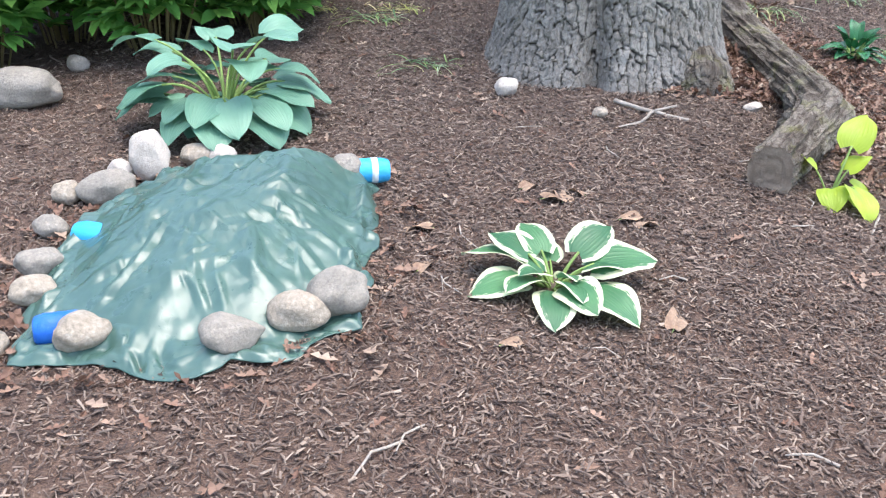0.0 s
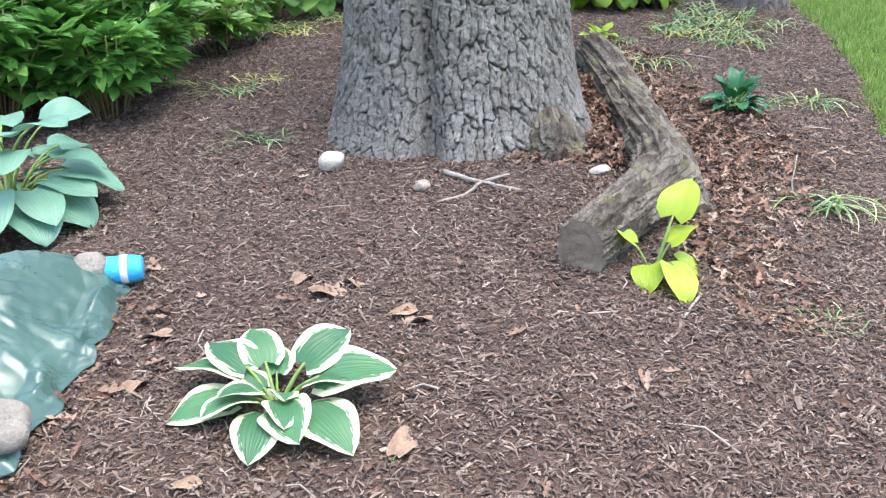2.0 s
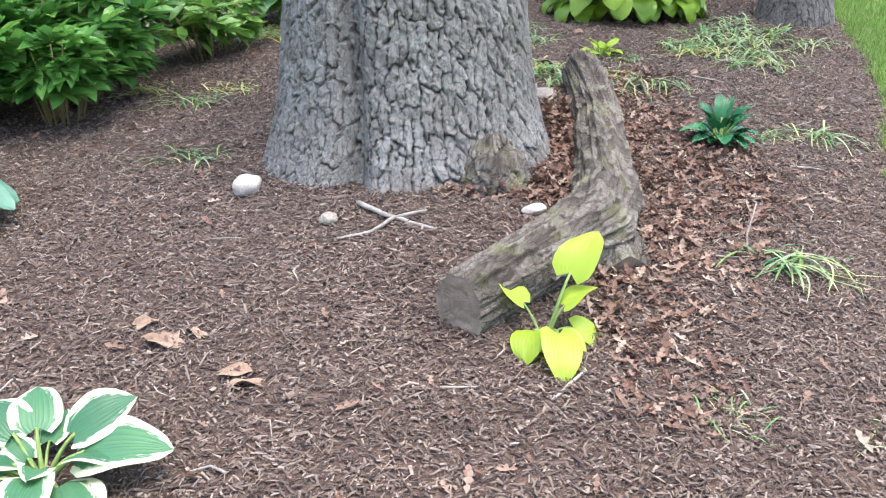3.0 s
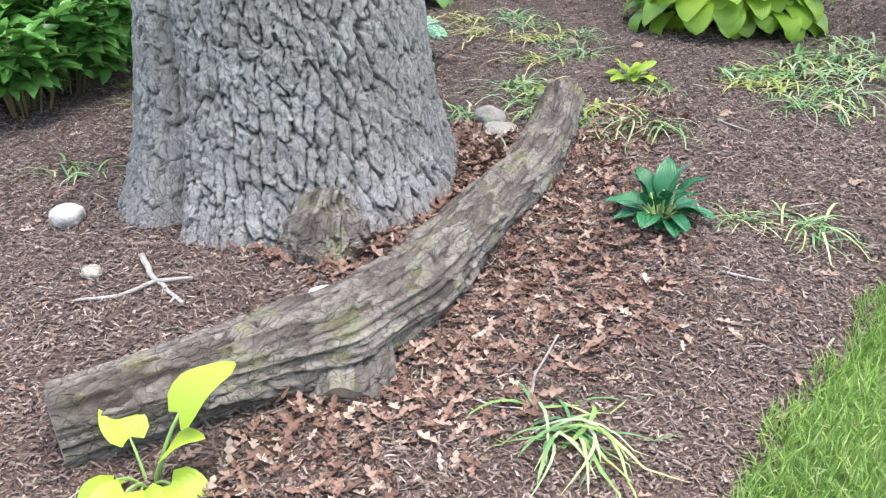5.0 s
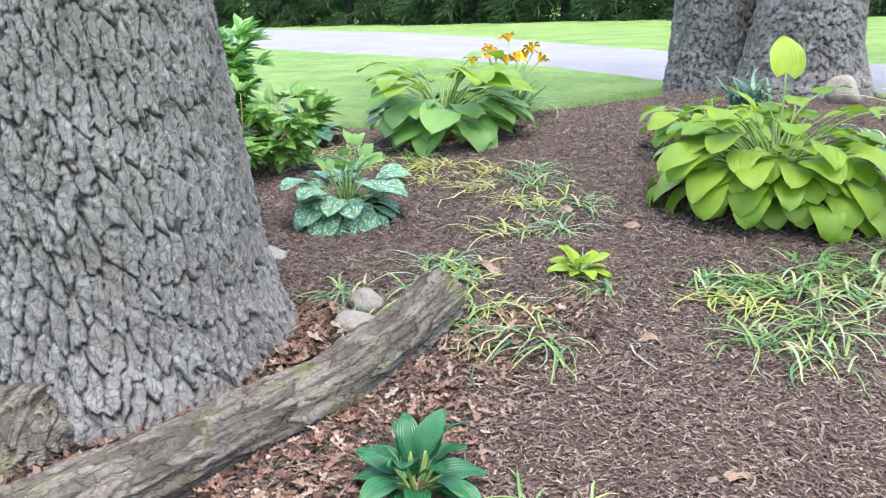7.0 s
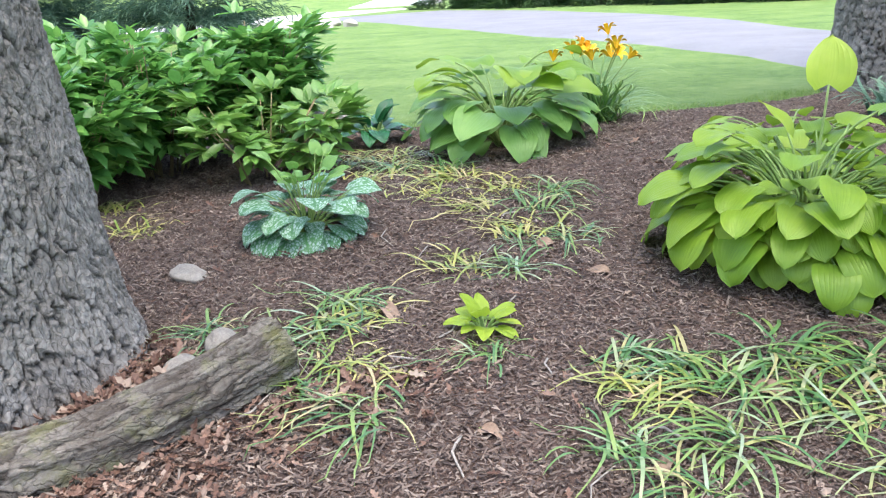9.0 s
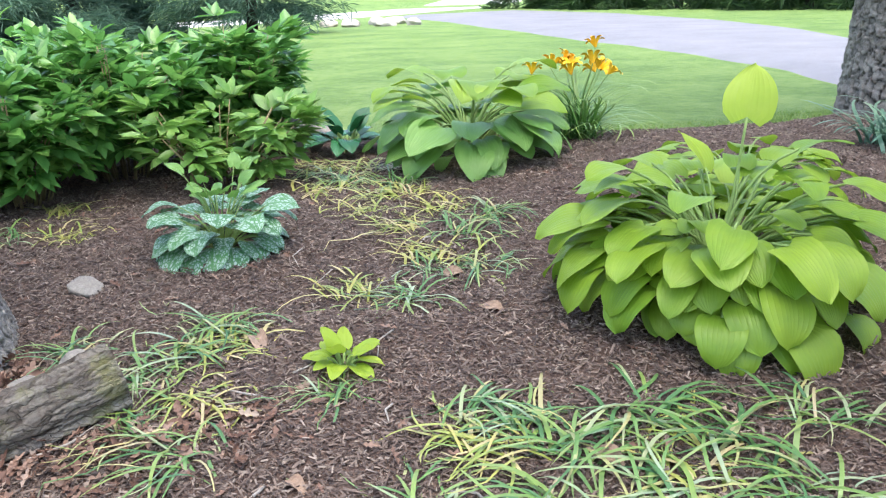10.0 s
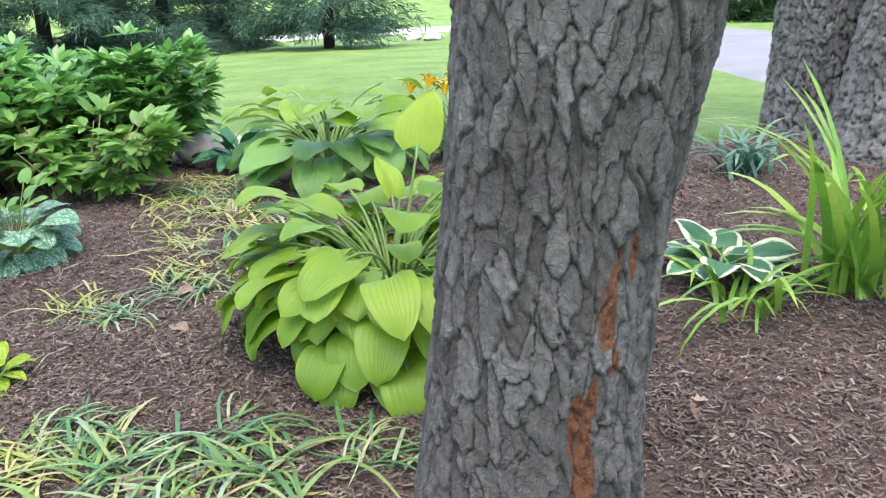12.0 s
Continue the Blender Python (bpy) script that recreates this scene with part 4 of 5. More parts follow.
def withered(x, y, size, turn):
    root = tagged(new("bulb_clump"), "withered straw-yellow bulb leaves lying flat", "grass clump", "flopped bulb leaves in the bed")
    root.matrix_basis = pose(x, y, bz(x, y), 0, 0, turn)
    tuft(root, WITHERED, 40, 0.07, int(x * 91 + y * 37), size, 90)


def clump(x, y, k, size, turn, label="flopped clump of yellowing bulb leaves"):
    root = tagged(new("bulb_clump"), label, "grass clump", "flopped bulb leaves in the bed")
    root.matrix_basis = pose(x, y, bz(x, y) - 0.002, 0, 0, turn)
    tuft(root, FLOPPED, 36, 0.05, int(x * 91 + y * 37), size, None if k in (0, 1, 3) else 0)


for i, (x, y, size, k, turn) in enumerate([
        (1.16, 6.06, 0.9, 0, 0), (1.28, 5.92, 0.7, 3, 80), (1.02, 6.2, 0.8, 1, 40), (1.72, 5.98, 0.8, 4, -70), (1.56, 5.86, 0.6, 2, 190), (1.1, 6.85, 0.8, 1, 10), (0.85, 7.05, 0.6, 3, 0),
        (0.6, 7.28, 0.85, 2, 130), (0.42, 7.5, 0.8, 0, 20), (0.95, 7.25, 0.7, 1, 50), (-0.66, 7.2, 0.9, 3, 0), (-0.35, 7.35, 0.8, 0, 90), (-0.95, 7.1, 0.7, 1, 30), (1.64, 6.42, 0.55, 2, 200),
        (2.2, 6.92, 1.0, 0, 0), (2.32, 7.3, 1.0, 1, 60), (2.12, 7.15, 0.9, 3, 10), (2.45, 7.05, 1.0, 0, 130), (2.4, 6.75, 0.9, 1, 200), (2.25, 6.46, 0.75, 3, 30), (2.5, 6.5, 0.7, 0, 90),
        (2.05, 6.85, 0.8, 4, 170), (2.6, 7.3, 0.9, 3, 300), (2.5, 5.33, 0.75, 1, 0), (2.26, 5.3, 0.5, 2, -60), (2.12, 3.98, 0.85, 2, -40), (-0.24, 4.64, 0.6, 1, 0), (-0.58, 5.46, 0.7, 0, 0),
        (0.98, 5.72, 0.75, 3, 0), (1.14, 5.62, 0.6, 2, 30), (1.95, 6.75, 0.7, 2, 90), (2.75, 7.0, 0.8, 1, 20), (2.35, 7.55, 0.8, 4, 120), (2.3, 3.1, 0.4, 1, 0), (1.85, 3.1, 0.35, 2, 60)]):
    clump(x, y, k, size, turn)


for x, y, size, turn in ((-0.5, 7.02, 1.0, 30), (-0.15, 7.3, 1.0, 80), (0.25, 7.4, 0.9, 60), (0.4, 7.15, 0.8, 100), (0.8, 7.15, 0.9, 40), (0.95, 6.7, 0.7, 60), (-0.85, 7.35, 1.0, 0), (-1.15, 7.2, 0.9, 200), (1.2, 6.2, 0.8, 30),
                         (1.45, 6.05, 0.7, 300), (-0.9, 5.75, 0.8, 60), (-0.45, 5.75, 0.7, 20), (2.35, 7.15, 0.9, 0), (2.1, 6.75, 0.8, 120), (0.05, 7.05, 0.8, 0)):
    withered(x, y, size, turn)


# ---- daylilies and iris ----
def daylily(x, y, n, length, mat, seed, flowers, label, width=0.016, flop=0.9):
    root = tagged(new("daylily"), label, "plant")
    root.location = (x, y, bz(x, y) - 0.01)
    r = random.Random(seed)
    tuft(root, blade_set(mat, length, width, 1.45, flop, seed * 10), n, 0.06, seed)
    for k in range(flowers):
        a, q = r.uniform(0, 6.28), r.uniform(0.05, 0.34)
        h = r.uniform(0.40, 0.57)
        tip = (math.cos(a) * q, math.sin(a) * q, h)
        part("stem", mesh_of("stem", *tube([(0, 0, 0), (tip[0] * 0.4, tip[1] * 0.4, h * 0.6), tip], [0.004, 0.0035, 0.003], 5), M_STEM), root)
        V, Fc = [], []
        for p_ in range(6):
            c, s = math.cos(p_ * 1.047), math.sin(p_ * 1.047)
            b0 = len(V)
            for d, w_, z_ in ((0.003, 0.004, 0), (0.016, 0.011, 0.03), (0.036, 0.014, 0.052), (0.054, 0.009, 0.052), (0.064, 0.002, 0.044)):
                V += [(c * d - s * w_, s * d + c * w_, z_), (c * d + s * w_, s * d - c * w_, z_)]
            Fc += [(b0 + 2 * i, b0 + 2 * i + 1, b0 + 2 * i + 3, b0 + 2 * i + 2) for i in range(4)]
        part("flower", mesh_of("flower", V, Fc, M_ORANGE), root, pose(*tip, r.uniform(-40, 40), r.uniform(-40, 40), r.uniform(0, 60)) @ Matrix.Scale(1.12, 4), "open orange flower")
    return root


daylily(-0.88, 8.72, 190, 0.66, M_STRAP_D, 71, 12, "orange-flowered daylily with arching green leaves", 0.014)
daylily(2.0, 9.3, 46, 0.84, M_STRAP_L, 72, 0, "bright green daylily with tall strap leaves", 0.036, 0.7)
daylily(1.95, 8.86, 26, 0.50, M_STRAP_L, 73, 0, "low yellowing daylily spilling over the mulch", 0.02, 1.35)
daylily(0.42, 9.85, 50, 0.42, M_STRAP_B, 74, 0, "blue-green iris leaves by the forked tree", 0.024)


# ---- tarpaulin mound ----
tarp = tagged(new("tarp_mound"), "crumpled green tarpaulin over a mound, weighted with stones", "tarpaulin")
tarp.location = (-0.8, 2.65, gz(-0.8, 2.65))
OUT = [(-1.20, 2.03), (-0.98, 2.04), (-0.74, 1.98), (-0.52, 2.06), (-0.29, 2.22), (-0.30, 2.48), (-0.31, 2.80), (-0.33, 3.1), (-0.42, 3.24), (-0.62, 3.25), (-0.85, 3.28), (-1.08, 3.26), (-1.24, 3.06), (-1.33, 2.82),
       (-1.33, 2.55), (-1.26, 2.28)]
na, nr = 560, 190
ang = np.linspace(0, 1, na, endpoint=False)
op = np.array(OUT + OUT[:1])
od = np.r_[0, np.cumsum(np.linalg.norm(np.diff(op, axis=0), axis=1))]
ox = np.stack([np.interp(ang * od[-1], od, op[:, k]) for k in (0, 1)], -1)
hub = np.array([-0.80, 2.70])
rr = np.linspace(0, 1, nr)[:, None]
PX = hub + (ox[None] - hub) * rr[..., None]
dirx = ang[None] * 2 * np.pi
qx, qy = PX[..., 0] - hub[0], PX[..., 1] - hub[1]


def facets_of(x, y, seed):
    """Flat three-cornered facets between scattered heights."""
    i, j = np.floor(x).astype(int), np.floor(y).astype(int)
    fx, fy = x - i, y - j

    def h(a, q):
        v = np.sin(a * 127.1 + q * 311.7 + seed * 74.7) * 43758.5453
        return v - np.floor(v)
    one = h(i, j) * (1 - fx) + h(i + 1, j) * (fx - fy) + h(i + 1, j + 1) * fy
    two = h(i, j) * (1 - fy) + h(i, j + 1) * (fy - fx) + h(i + 1, j + 1) * fx
    return np.where(fx >= fy, one, two) - 0.5


# the sheet is drawn tight in flat faces over what it covers
face = [(radians(a), d, k) for a, d, k in ((-70, 0.62, 0.44), (-122, 0.63, 0.40), (-162, 0.55, 0.52), (155, 0.58, 0.50), (96, 0.56, 0.80), (45, 0.66, 0.75), (4, 0.50, 0.72), (-32, 0.56, 0.50))]
planes_h = np.stack([k * (d - qx * math.cos(a) - qy * math.sin(a)) for a, d, k in face] + [0.225 + 0.06 * qy - 0.10 * qx, 0.225 + 0.10 * qx - 0.06 * qy])
hgt = np.maximum(-0.005 * np.log(np.exp(-planes_h / 0.005).sum(0)), 0) * np.clip((1 - rr) / 0.10, 0, 1)
# sharp creases: some run from the top to the pegged edge, others cross at a slant
fold = np.zeros_like(hgt)
cr = np.random.default_rng(31)
for k in range(190):
    long_one = k < 30
    a = cr.uniform(0, 6.283)
    start = np.array([math.cos(a), math.sin(a)]) * (cr.uniform(0.06, 0.3) if long_one else cr.uniform(0.15, 0.55))
    way = a + cr.normal(0, 0.35 if long_one else 1.3)
    L, w_, h_ = (cr.uniform(0.2, 0.5), cr.uniform(0.008, 0.018), cr.uniform(0.004, 0.015)) if long_one else (cr.uniform(0.06, 0.22), cr.uniform(0.005, 0.012), cr.uniform(-0.006, 0.007))
    dx, dy = qx - start[0], qy - start[1]
    along_, off_ = dx * math.cos(way) + dy * math.sin(way), -dx * math.sin(way) + dy * math.cos(way)
    off_ = off_ + 0.02 * np.sin(along_ * 9 + k)
    fold += h_ * np.clip(1 - np.abs(off_) / (2 * w_), 0, 1) * np.clip(np.minimum(along_, L - along_) / (0.35 * L), 0, 1)
wx = PX[..., 0] + 0.10 * (value_noise(PX[..., 0] * 5, PX[..., 1] * 5, 17) - 0.5)
wy = PX[..., 1] + 0.10 * (value_noise(PX[..., 0] * 5, PX[..., 1] * 5, 18) - 0.5)
for scale_, amount in ((4.3, 0.070), (8.0, 0.034), (17.0, 0.012), (38.0, 0.005)):
    fold += amount * facets_of(wx * scale_ + wy * scale_ * 0.35, wy * scale_ * 0.75 - wx * scale_ * 0.25, scale_) * np.clip(1.15 - rr, 0.15, 1)
# the loose hem is rucked up in small creases
hem = np.clip((rr - 0.80) / 0.10, 0, 1)
lie = dirx + 0.10 * value_noise(dirx * 6, rr * 5 + 0 * dirx, 14)
ruck = facets_of(lie * 7 + rr * 4, rr * 9 + lie * 2, 3) * 0.040 + facets_of(lie * 16 - rr * 5, rr * 16 + lie * 3, 5) * 0.024 + facets_of(lie * 38, rr * 30 + lie * 4, 6) * 0.009
fold += (ruck + 0.022) * hem * np.clip((1.02 - rr) / 0.06, 0, 1)
PX = PX + 0.035 * (hem * (value_noise(dirx * 8, rr * 6 + 0 * dirx, 3) - 0.5))[..., None] * np.stack([np.cos(dirx * 1.0), np.sin(dirx * 1.0)], -1)
PX = PX + 0.03 * (rr ** 8)[..., None] * np.stack([np.sin(dirx * 17) * value_noise(dirx * 5, 0 * dirx, 3), np.cos(dirx * 13) * value_noise(dirx * 5, 0 * dirx, 5)], -1)
PZ = ground_z(PX[..., 0], PX[..., 1]) + lumps(PX[..., 0], PX[..., 1]) + 0.010 + hgt + fold - 0.008 * rr
V = np.concatenate([PX, PZ[..., None]], -1).reshape(-1, 3) - np.array(tarp.location)
me = mesh_of("sheet", V, grid_faces(nr, na, True), M_TARP)
sheet = part("sheet", me, tarp)
sol = sheet.modifiers.new("thickness", "SOLIDIFY")
sol.thickness = 0.003


# ---- stones ----
def stone(name, label, x, y, sx, sy, sz, turn, mat, seed, lift=0.0, rough_=0.12, category="stone", group="", facet=0.0):
    bm = bmesh.new()
    bmesh.ops.create_icosphere(bm, subdivisions=4, radius=1)
    r = random.Random(seed)
    off = Vector((r.uniform(0, 50), r.uniform(0, 50), r.uniform(0, 50)))
    planes = [Vector((r.gauss(0, 1), r.gauss(0, 1), r.gauss(0, 1))).normalized() for _ in range(7)]
    for v in bm.verts:
        d = v.co.normalized()
        k = 1 + rough_ * noise.noise(d * 1.3 + off) * 1.6 + rough_ * 0.3 * noise.noise(d * 4 + off)
        p = d * k
        if facet:
            for q in planes:
                over = p.dot(q) - (1 - facet)
                if over > 0:
                    p -= q * over * 0.9
        v.co = Vector((p.x * sx, p.y * sy, p.z * sz))
    me = bpy.data.meshes.new(name)
    bm.to_mesh(me)
    bm.free()
    me.materials.append(mat)
    me.polygons.foreach_set("use_smooth", [True] * len(me.polygons))
    ob = tagged(new(name, me), label, category, group)
    ob.matrix_basis = pose(x, y, bz(x, y) + sz * 0.78 + lift, r.uniform(-8, 8), r.uniform(-8, 8), turn)
    return ob


GRP = "stones holding the tarpaulin"
for i, (x, y, sx, sy, sz, turn, mat, lift, fc, lab) in enumerate([
        (-1.03, 2.12, 0.075, 0.055, 0.055, 35, M_STONE_T, 0.02, 0, "speckled tan stone on the tarpaulin's edge"),
        (-0.62, 2.12, 0.095, 0.075, 0.06, 20, M_STONE, 0.015, 0.5, "angular grey stone on the tarpaulin's edge"),
        (-0.46, 2.23, 0.085, 0.06, 0.055, 5, M_STONE_T, 0.02, 0, "smooth tan stone on the tarpaulin's edge"),
        (-0.36, 2.31, 0.09, 0.075, 0.075, 30, M_STONE, 0.02, 0, "large round grey stone on the tarpaulin"),
        (-1.27, 2.36, 0.07, 0.05, 0.045, 40, M_STONE_T, 0.02, 0, "brown oval stone beside the tarpaulin"),
        (-1.32, 2.52, 0.075, 0.055, 0.045, 35, M_STONE, 0.02, 0, "grey oval stone beside the tarpaulin"),
        (-1.41, 2.80, 0.06, 0.045, 0.04, 0, M_STONE, 0.0, 0, "small grey stone beside the tarpaulin"),
        (-1.46, 3.06, 0.055, 0.05, 0.045, 0, M_STONE_T, 0.0, 0, "small tan stone behind the tarpaulin"),
        (-1.32, 3.08, 0.105, 0.07, 0.065, 20, M_STONE, 0.0, 0, "large grey stone behind the tarpaulin"),
        (-1.22, 3.26, 0.08, 0.06, 0.11, 0, M_STONE_P, 0.0, 0.2, "tall pale stone behind the tarpaulin"),
        (-1.33, 3.25, 0.05, 0.04, 0.045, 0, M_STONE_P, 0.0, 0, "small pale stone behind the tarpaulin"),
        (-1.07, 3.42, 0.08, 0.06, 0.05, 0, M_STONE_T, 0.0, 0, "flat tan stone behind the tarpaulin"),
        (-0.98, 3.4, 0.06, 0.05, 0.055, 0, M_STONE_P, 0.0, 0, "rounded pale stone behind the tarpaulin"),
        (-0.46, 3.14, 0.06, 0.05, 0.05, 0, M_STONE, 0.05, 0, "grey stone in the torn corner of the tarpaulin"),
        (-1.30, 2.12, 0.06, 0.05, 0.04, 10, M_STONE_T, 0.0, 0, "brown stone at the tarpaulin's corner")]):
    stone("stone", lab, x, y, sx, sy, sz, turn, mat, 200 + i, lift, 0.12, "stone", GRP, fc)
stone("boulder", "grey boulder at the foot of the peonies", -2.1, 4.12, 0.17, 0.12, 0.10, 0, M_STONE, 240)
stone("stone", "small grey stone by the peonies", -2.05, 4.62, 0.06, 0.05, 0.045, 0, M_STONE, 241)
stone("stone", "pale pinkish stone at the foot of the oak", 0.14, 4.26, 0.06, 0.05, 0.045, 40, M_STONE_P, 242)
stone("pebble", "white pebble between log and oak", 1.28, 4.22, 0.05, 0.028, 0.02, 25, M_STONE_P, 243)
stone("stone", "small tan stone in the mulch", 0.55, 3.99, 0.035, 0.03, 0.025, 0, M_STONE_T, 244)
stone("stone", "flat grey stone in the mulch", 0.38, 5.80, 0.09, 0.06, 0.03, 20, M_STONE, 245)
stone("stone", "smooth grey stone behind the log's tip", 1.21, 5.60, 0.09, 0.055, 0.05, 30, M_STONE, 246, -0.03)
stone("stone", "grey stone behind the log's tip", 1.10, 5.74, 0.075, 0.055, 0.055, 0, M_STONE, 247, -0.035)
stone("boulder", "tan boulder against the forked tree", 0.78, 10.5, 0.12, 0.1, 0.12, 0, M_STONE_T, 248)
stone("boulder", "grey boulder at the end of the peonies", -1.9, 7.2, 0.22, 0.15, 0.12, 30, M_STONE, 249)
stone("boulder", "pale grey boulder at the bed's end", -2.1, 7.42, 0.14, 0.12, 0.09, 0, M_STONE_P, 250)
for i in range(9):
    a = i * 0.8
    stone("stone", "pale landscape stone at the driveway's edge", -25 + 1.1 * math.cos(a * 3) , 15.4 + 1.3 * math.sin(a * 2.3), 0.3, 0.26, 0.16, i * 40, M_STONE_P, 260 + i, 0.0, 0.15, "stone", "stones along the driveway", 0.2)

# ---- blue plastic pipes under the tarpaulin ----


def blue_thing(x, y, z, turn, tilt, mat, label, band):
    ob = tagged(new("plastic_bottle"), label, "bottle")
    ob.matrix_basis = pose(x, y, z, 0, tilt, turn)
    V, Fc = tube([(0, 0, 0), (0.02, 0, 0), (0.10, 0, 0), (0.125, 0, 0), (0.13, 0, 0)], [0.042, 0.046, 0.046, 0.04, 0.036], 20)
    part("body", mesh_of("body", V, Fc, mat), ob)
    if band:
        part("band", mesh_of("band", *tube([(0.062, 0, 0), (0.085, 0, 0)], [0.0475, 0.0475], 20), M_WHITE), ob, label="white band")
    return ob


blue_thing(-0.43, 3.16, gz(-0.4, 3.2) + 0.075, 15, 0, M_BLUE, "sky-blue plastic bottle poking from under the tarpaulin", True)
blue_thing(-1.15, 2.68, gz(-1.3, 2.7) + 0.06, 170, 0, M_BLUE, "sky-blue plastic bottle at the tarpaulin's edge", False)
blue_thing(-1.05, 2.19, gz(-1.2, 2.2) + 0.05, 200, 0, M_BLUE_D, "deep blue plastic bottle under the tarpaulin's corner", False)


# ---- twigs and single dry leaves ----
def twig(label, pts, r0, side=()):
    z0 = lambda x, y, h: (x, y, bz(x, y) + r0 + h)
    ob = tagged(new("twig"), label, "twig")
    x, y = pts[0][0], pts[0][1]
    ob.location = (x, y, bz(x, y))
    for path in (pts, *side):
        P3 = [Vector(z0(*p)) - ob.location for p in path]
        fine = []
        for a, q in zip(P3, P3[1:]):
            for i in range(4):
                w_ = a.lerp(q, i / 4)
                fine.append(w_ + Vector((noise.noise(w_ * 30), noise.noise(w_ * 30 + Vector((9, 0, 0))), 0)) * r0 * 0.7)
        fine.append(P3[-1])
        n = len(fine)
        part("branch", mesh_of("branch", *tube(fine, [(r0 if path is pts else r0 * 0.7) * (1.1 - 0.5 * i / n) for i in range(n)], 8), M_TWIG), ob)


twig("forked grey twig lying before the oak", [(0.63, 4.13, 0.01), (0.77, 4.04, 0.01), (0.94, 3.98, 0.0)], 0.010, [[(0.79, 4.03, 0.01), (0.72, 3.93, 0.0), (0.62, 3.86, 0.0)], [(0.8, 4.03, 0.01), (0.9, 4.07, 0.02)]])
twig("thin grey stick on the mulch", [(1.45, 3.35, 0.0), (1.5, 3.2, 0.0), (1.42, 3.05, 0.0)], 0.006)
twig("thin grey stick on the mulch", [(1.72, 3.55, 0.0), (1.76, 3.35, 0.0), (1.82, 3.28, 0.0)], 0.005)
twig("thin upright stalk in the mulch", [(2.03, 4.05, 0.0), (2.03, 4.08, 0.06), (2.06, 4.15, 0.14)], 0.004)
r_ = random.Random(4)
for i in range(46):
    x, y = r_.uniform(-0.2, 2.5), r_.uniform(1.6, 7.4)
    if math.hypot(x - OX, y - OY) < 0.8 or edge_distance(np.array([x]), np.array([y]))[0] < 0.15:
        continue
    a, L = r_.uniform(0, 6.28), r_.uniform(0.08, 0.26)
    twig("thin brown stick lying on the mulch", [(x, y, 0.004), (x + L / 2 * math.cos(a), y + L / 2 * math.sin(a), 0.012), (x + L * math.cos(a + 0.3), y + L * math.sin(a + 0.3), 0.004)], r_.uniform(0.002, 0.0045))


def dry_leaf(x, y, turn, size, label="curled tan dry leaf on the mulch"):
    me = leaf_mesh("dry_leaf", M_DRY, size, size * 0.5, size * 0.15, 15, 20, -30, cup=0.6, wave=0.25, pr=0.001, seed=int(x * 100) % 50)
    ob = tagged(new("dry_leaf", me), label, "leaf")
    ob.matrix_basis = pose(x, y, bz(x, y) + 0.008, 8, 0, turn)


for x, y, turn, size in ((0.60, 2.34, 70, 0.13), (0.52, 3.0, 20, 0.1), (0.25, 3.12, 0, 0.12), (0.33, 3.1, 100, 0.1), (0.66, 2.98, 200, 0.09), (2.58, 5.72, 60, 0.08), (1.13, 6.3, 0, 0.12), (1.3, 7.05, 30, 0.1), (2.2, 6.95, 10, 0.12), (2.35, 6.55, 300, 0.1), (0.18, 3.2, 40, 0.09), (0.42, 3.16, 150, 0.08), (-0.16, 2.6, 60, 0.09), (-0.12, 2.9, 200, 0.1), (0.1, 2.2, 20, 0.07), (1.98, 6.2, 20, 0.08), (0.95, 7.05, 70, 0.1)):
    dry_leaf(x, y, turn, size)


# ---- distant conifers ----
def conifer(x, y, height, radius, n, mat, seed, label, bare=0.15, droop=0.5, tuft=0.5, low=1.7, boughs=9):
    r = np.random.default_rng(seed)
    z = gz(x, y)
    root = tagged(new("conifer"), label, "tree", "conifers beyond the lawn")
    root.location = (x, y, z - 0.05)
    part("trunk", mesh_of("trunk", *tube([(0, 0, 0), (0.03, 0, height * 0.5), (0, 0, height)], [0.028 * height * 0.8, 0.018 * height, 0.02], 10), M_BARK2), root)
    P, YW, TL, SZ = [], [], [], []
    k = int(height * boughs)
    for i in range(k):
        h = height * (bare + (0.98 - bare) * ((i + r.uniform(0, 1)) / k) ** low)
        reach = radius * (1.02 - h / height) ** 0.75 * r.uniform(0.65, 1.1)
        a = r.uniform(0, 6.283)
        for q in range(n):
            s = math.sqrt(r.uniform(0.03, 1))
            P.append((math.cos(a) * reach * s + r.normal(0, 0.13), math.sin(a) * reach * s + r.normal(0, 0.13), h - droop * reach * s * s * 0.5 + 0.1 * reach * s + r.normal(0, 0.09)))
            YW.append(a + r.normal(0, 0.8))
            TL.append(r.normal(-0.25, 0.4))
            SZ.append(tuft * r.uniform(0.6, 1.2))
    me = scatter_mesh("crown", mat, [(0, 0, 0), (0.5, 0.045, 0.03), (1, 0, -0.05), (0.5, -0.045, 0.03)], [(0, 1, 2, 3)], np.array(P), np.array(YW), np.array(SZ)[:, None], np.array(TL), r.uniform(-0.6, 0.6, len(P)))
    tagged(part("crown", me, root), kind="stuff")


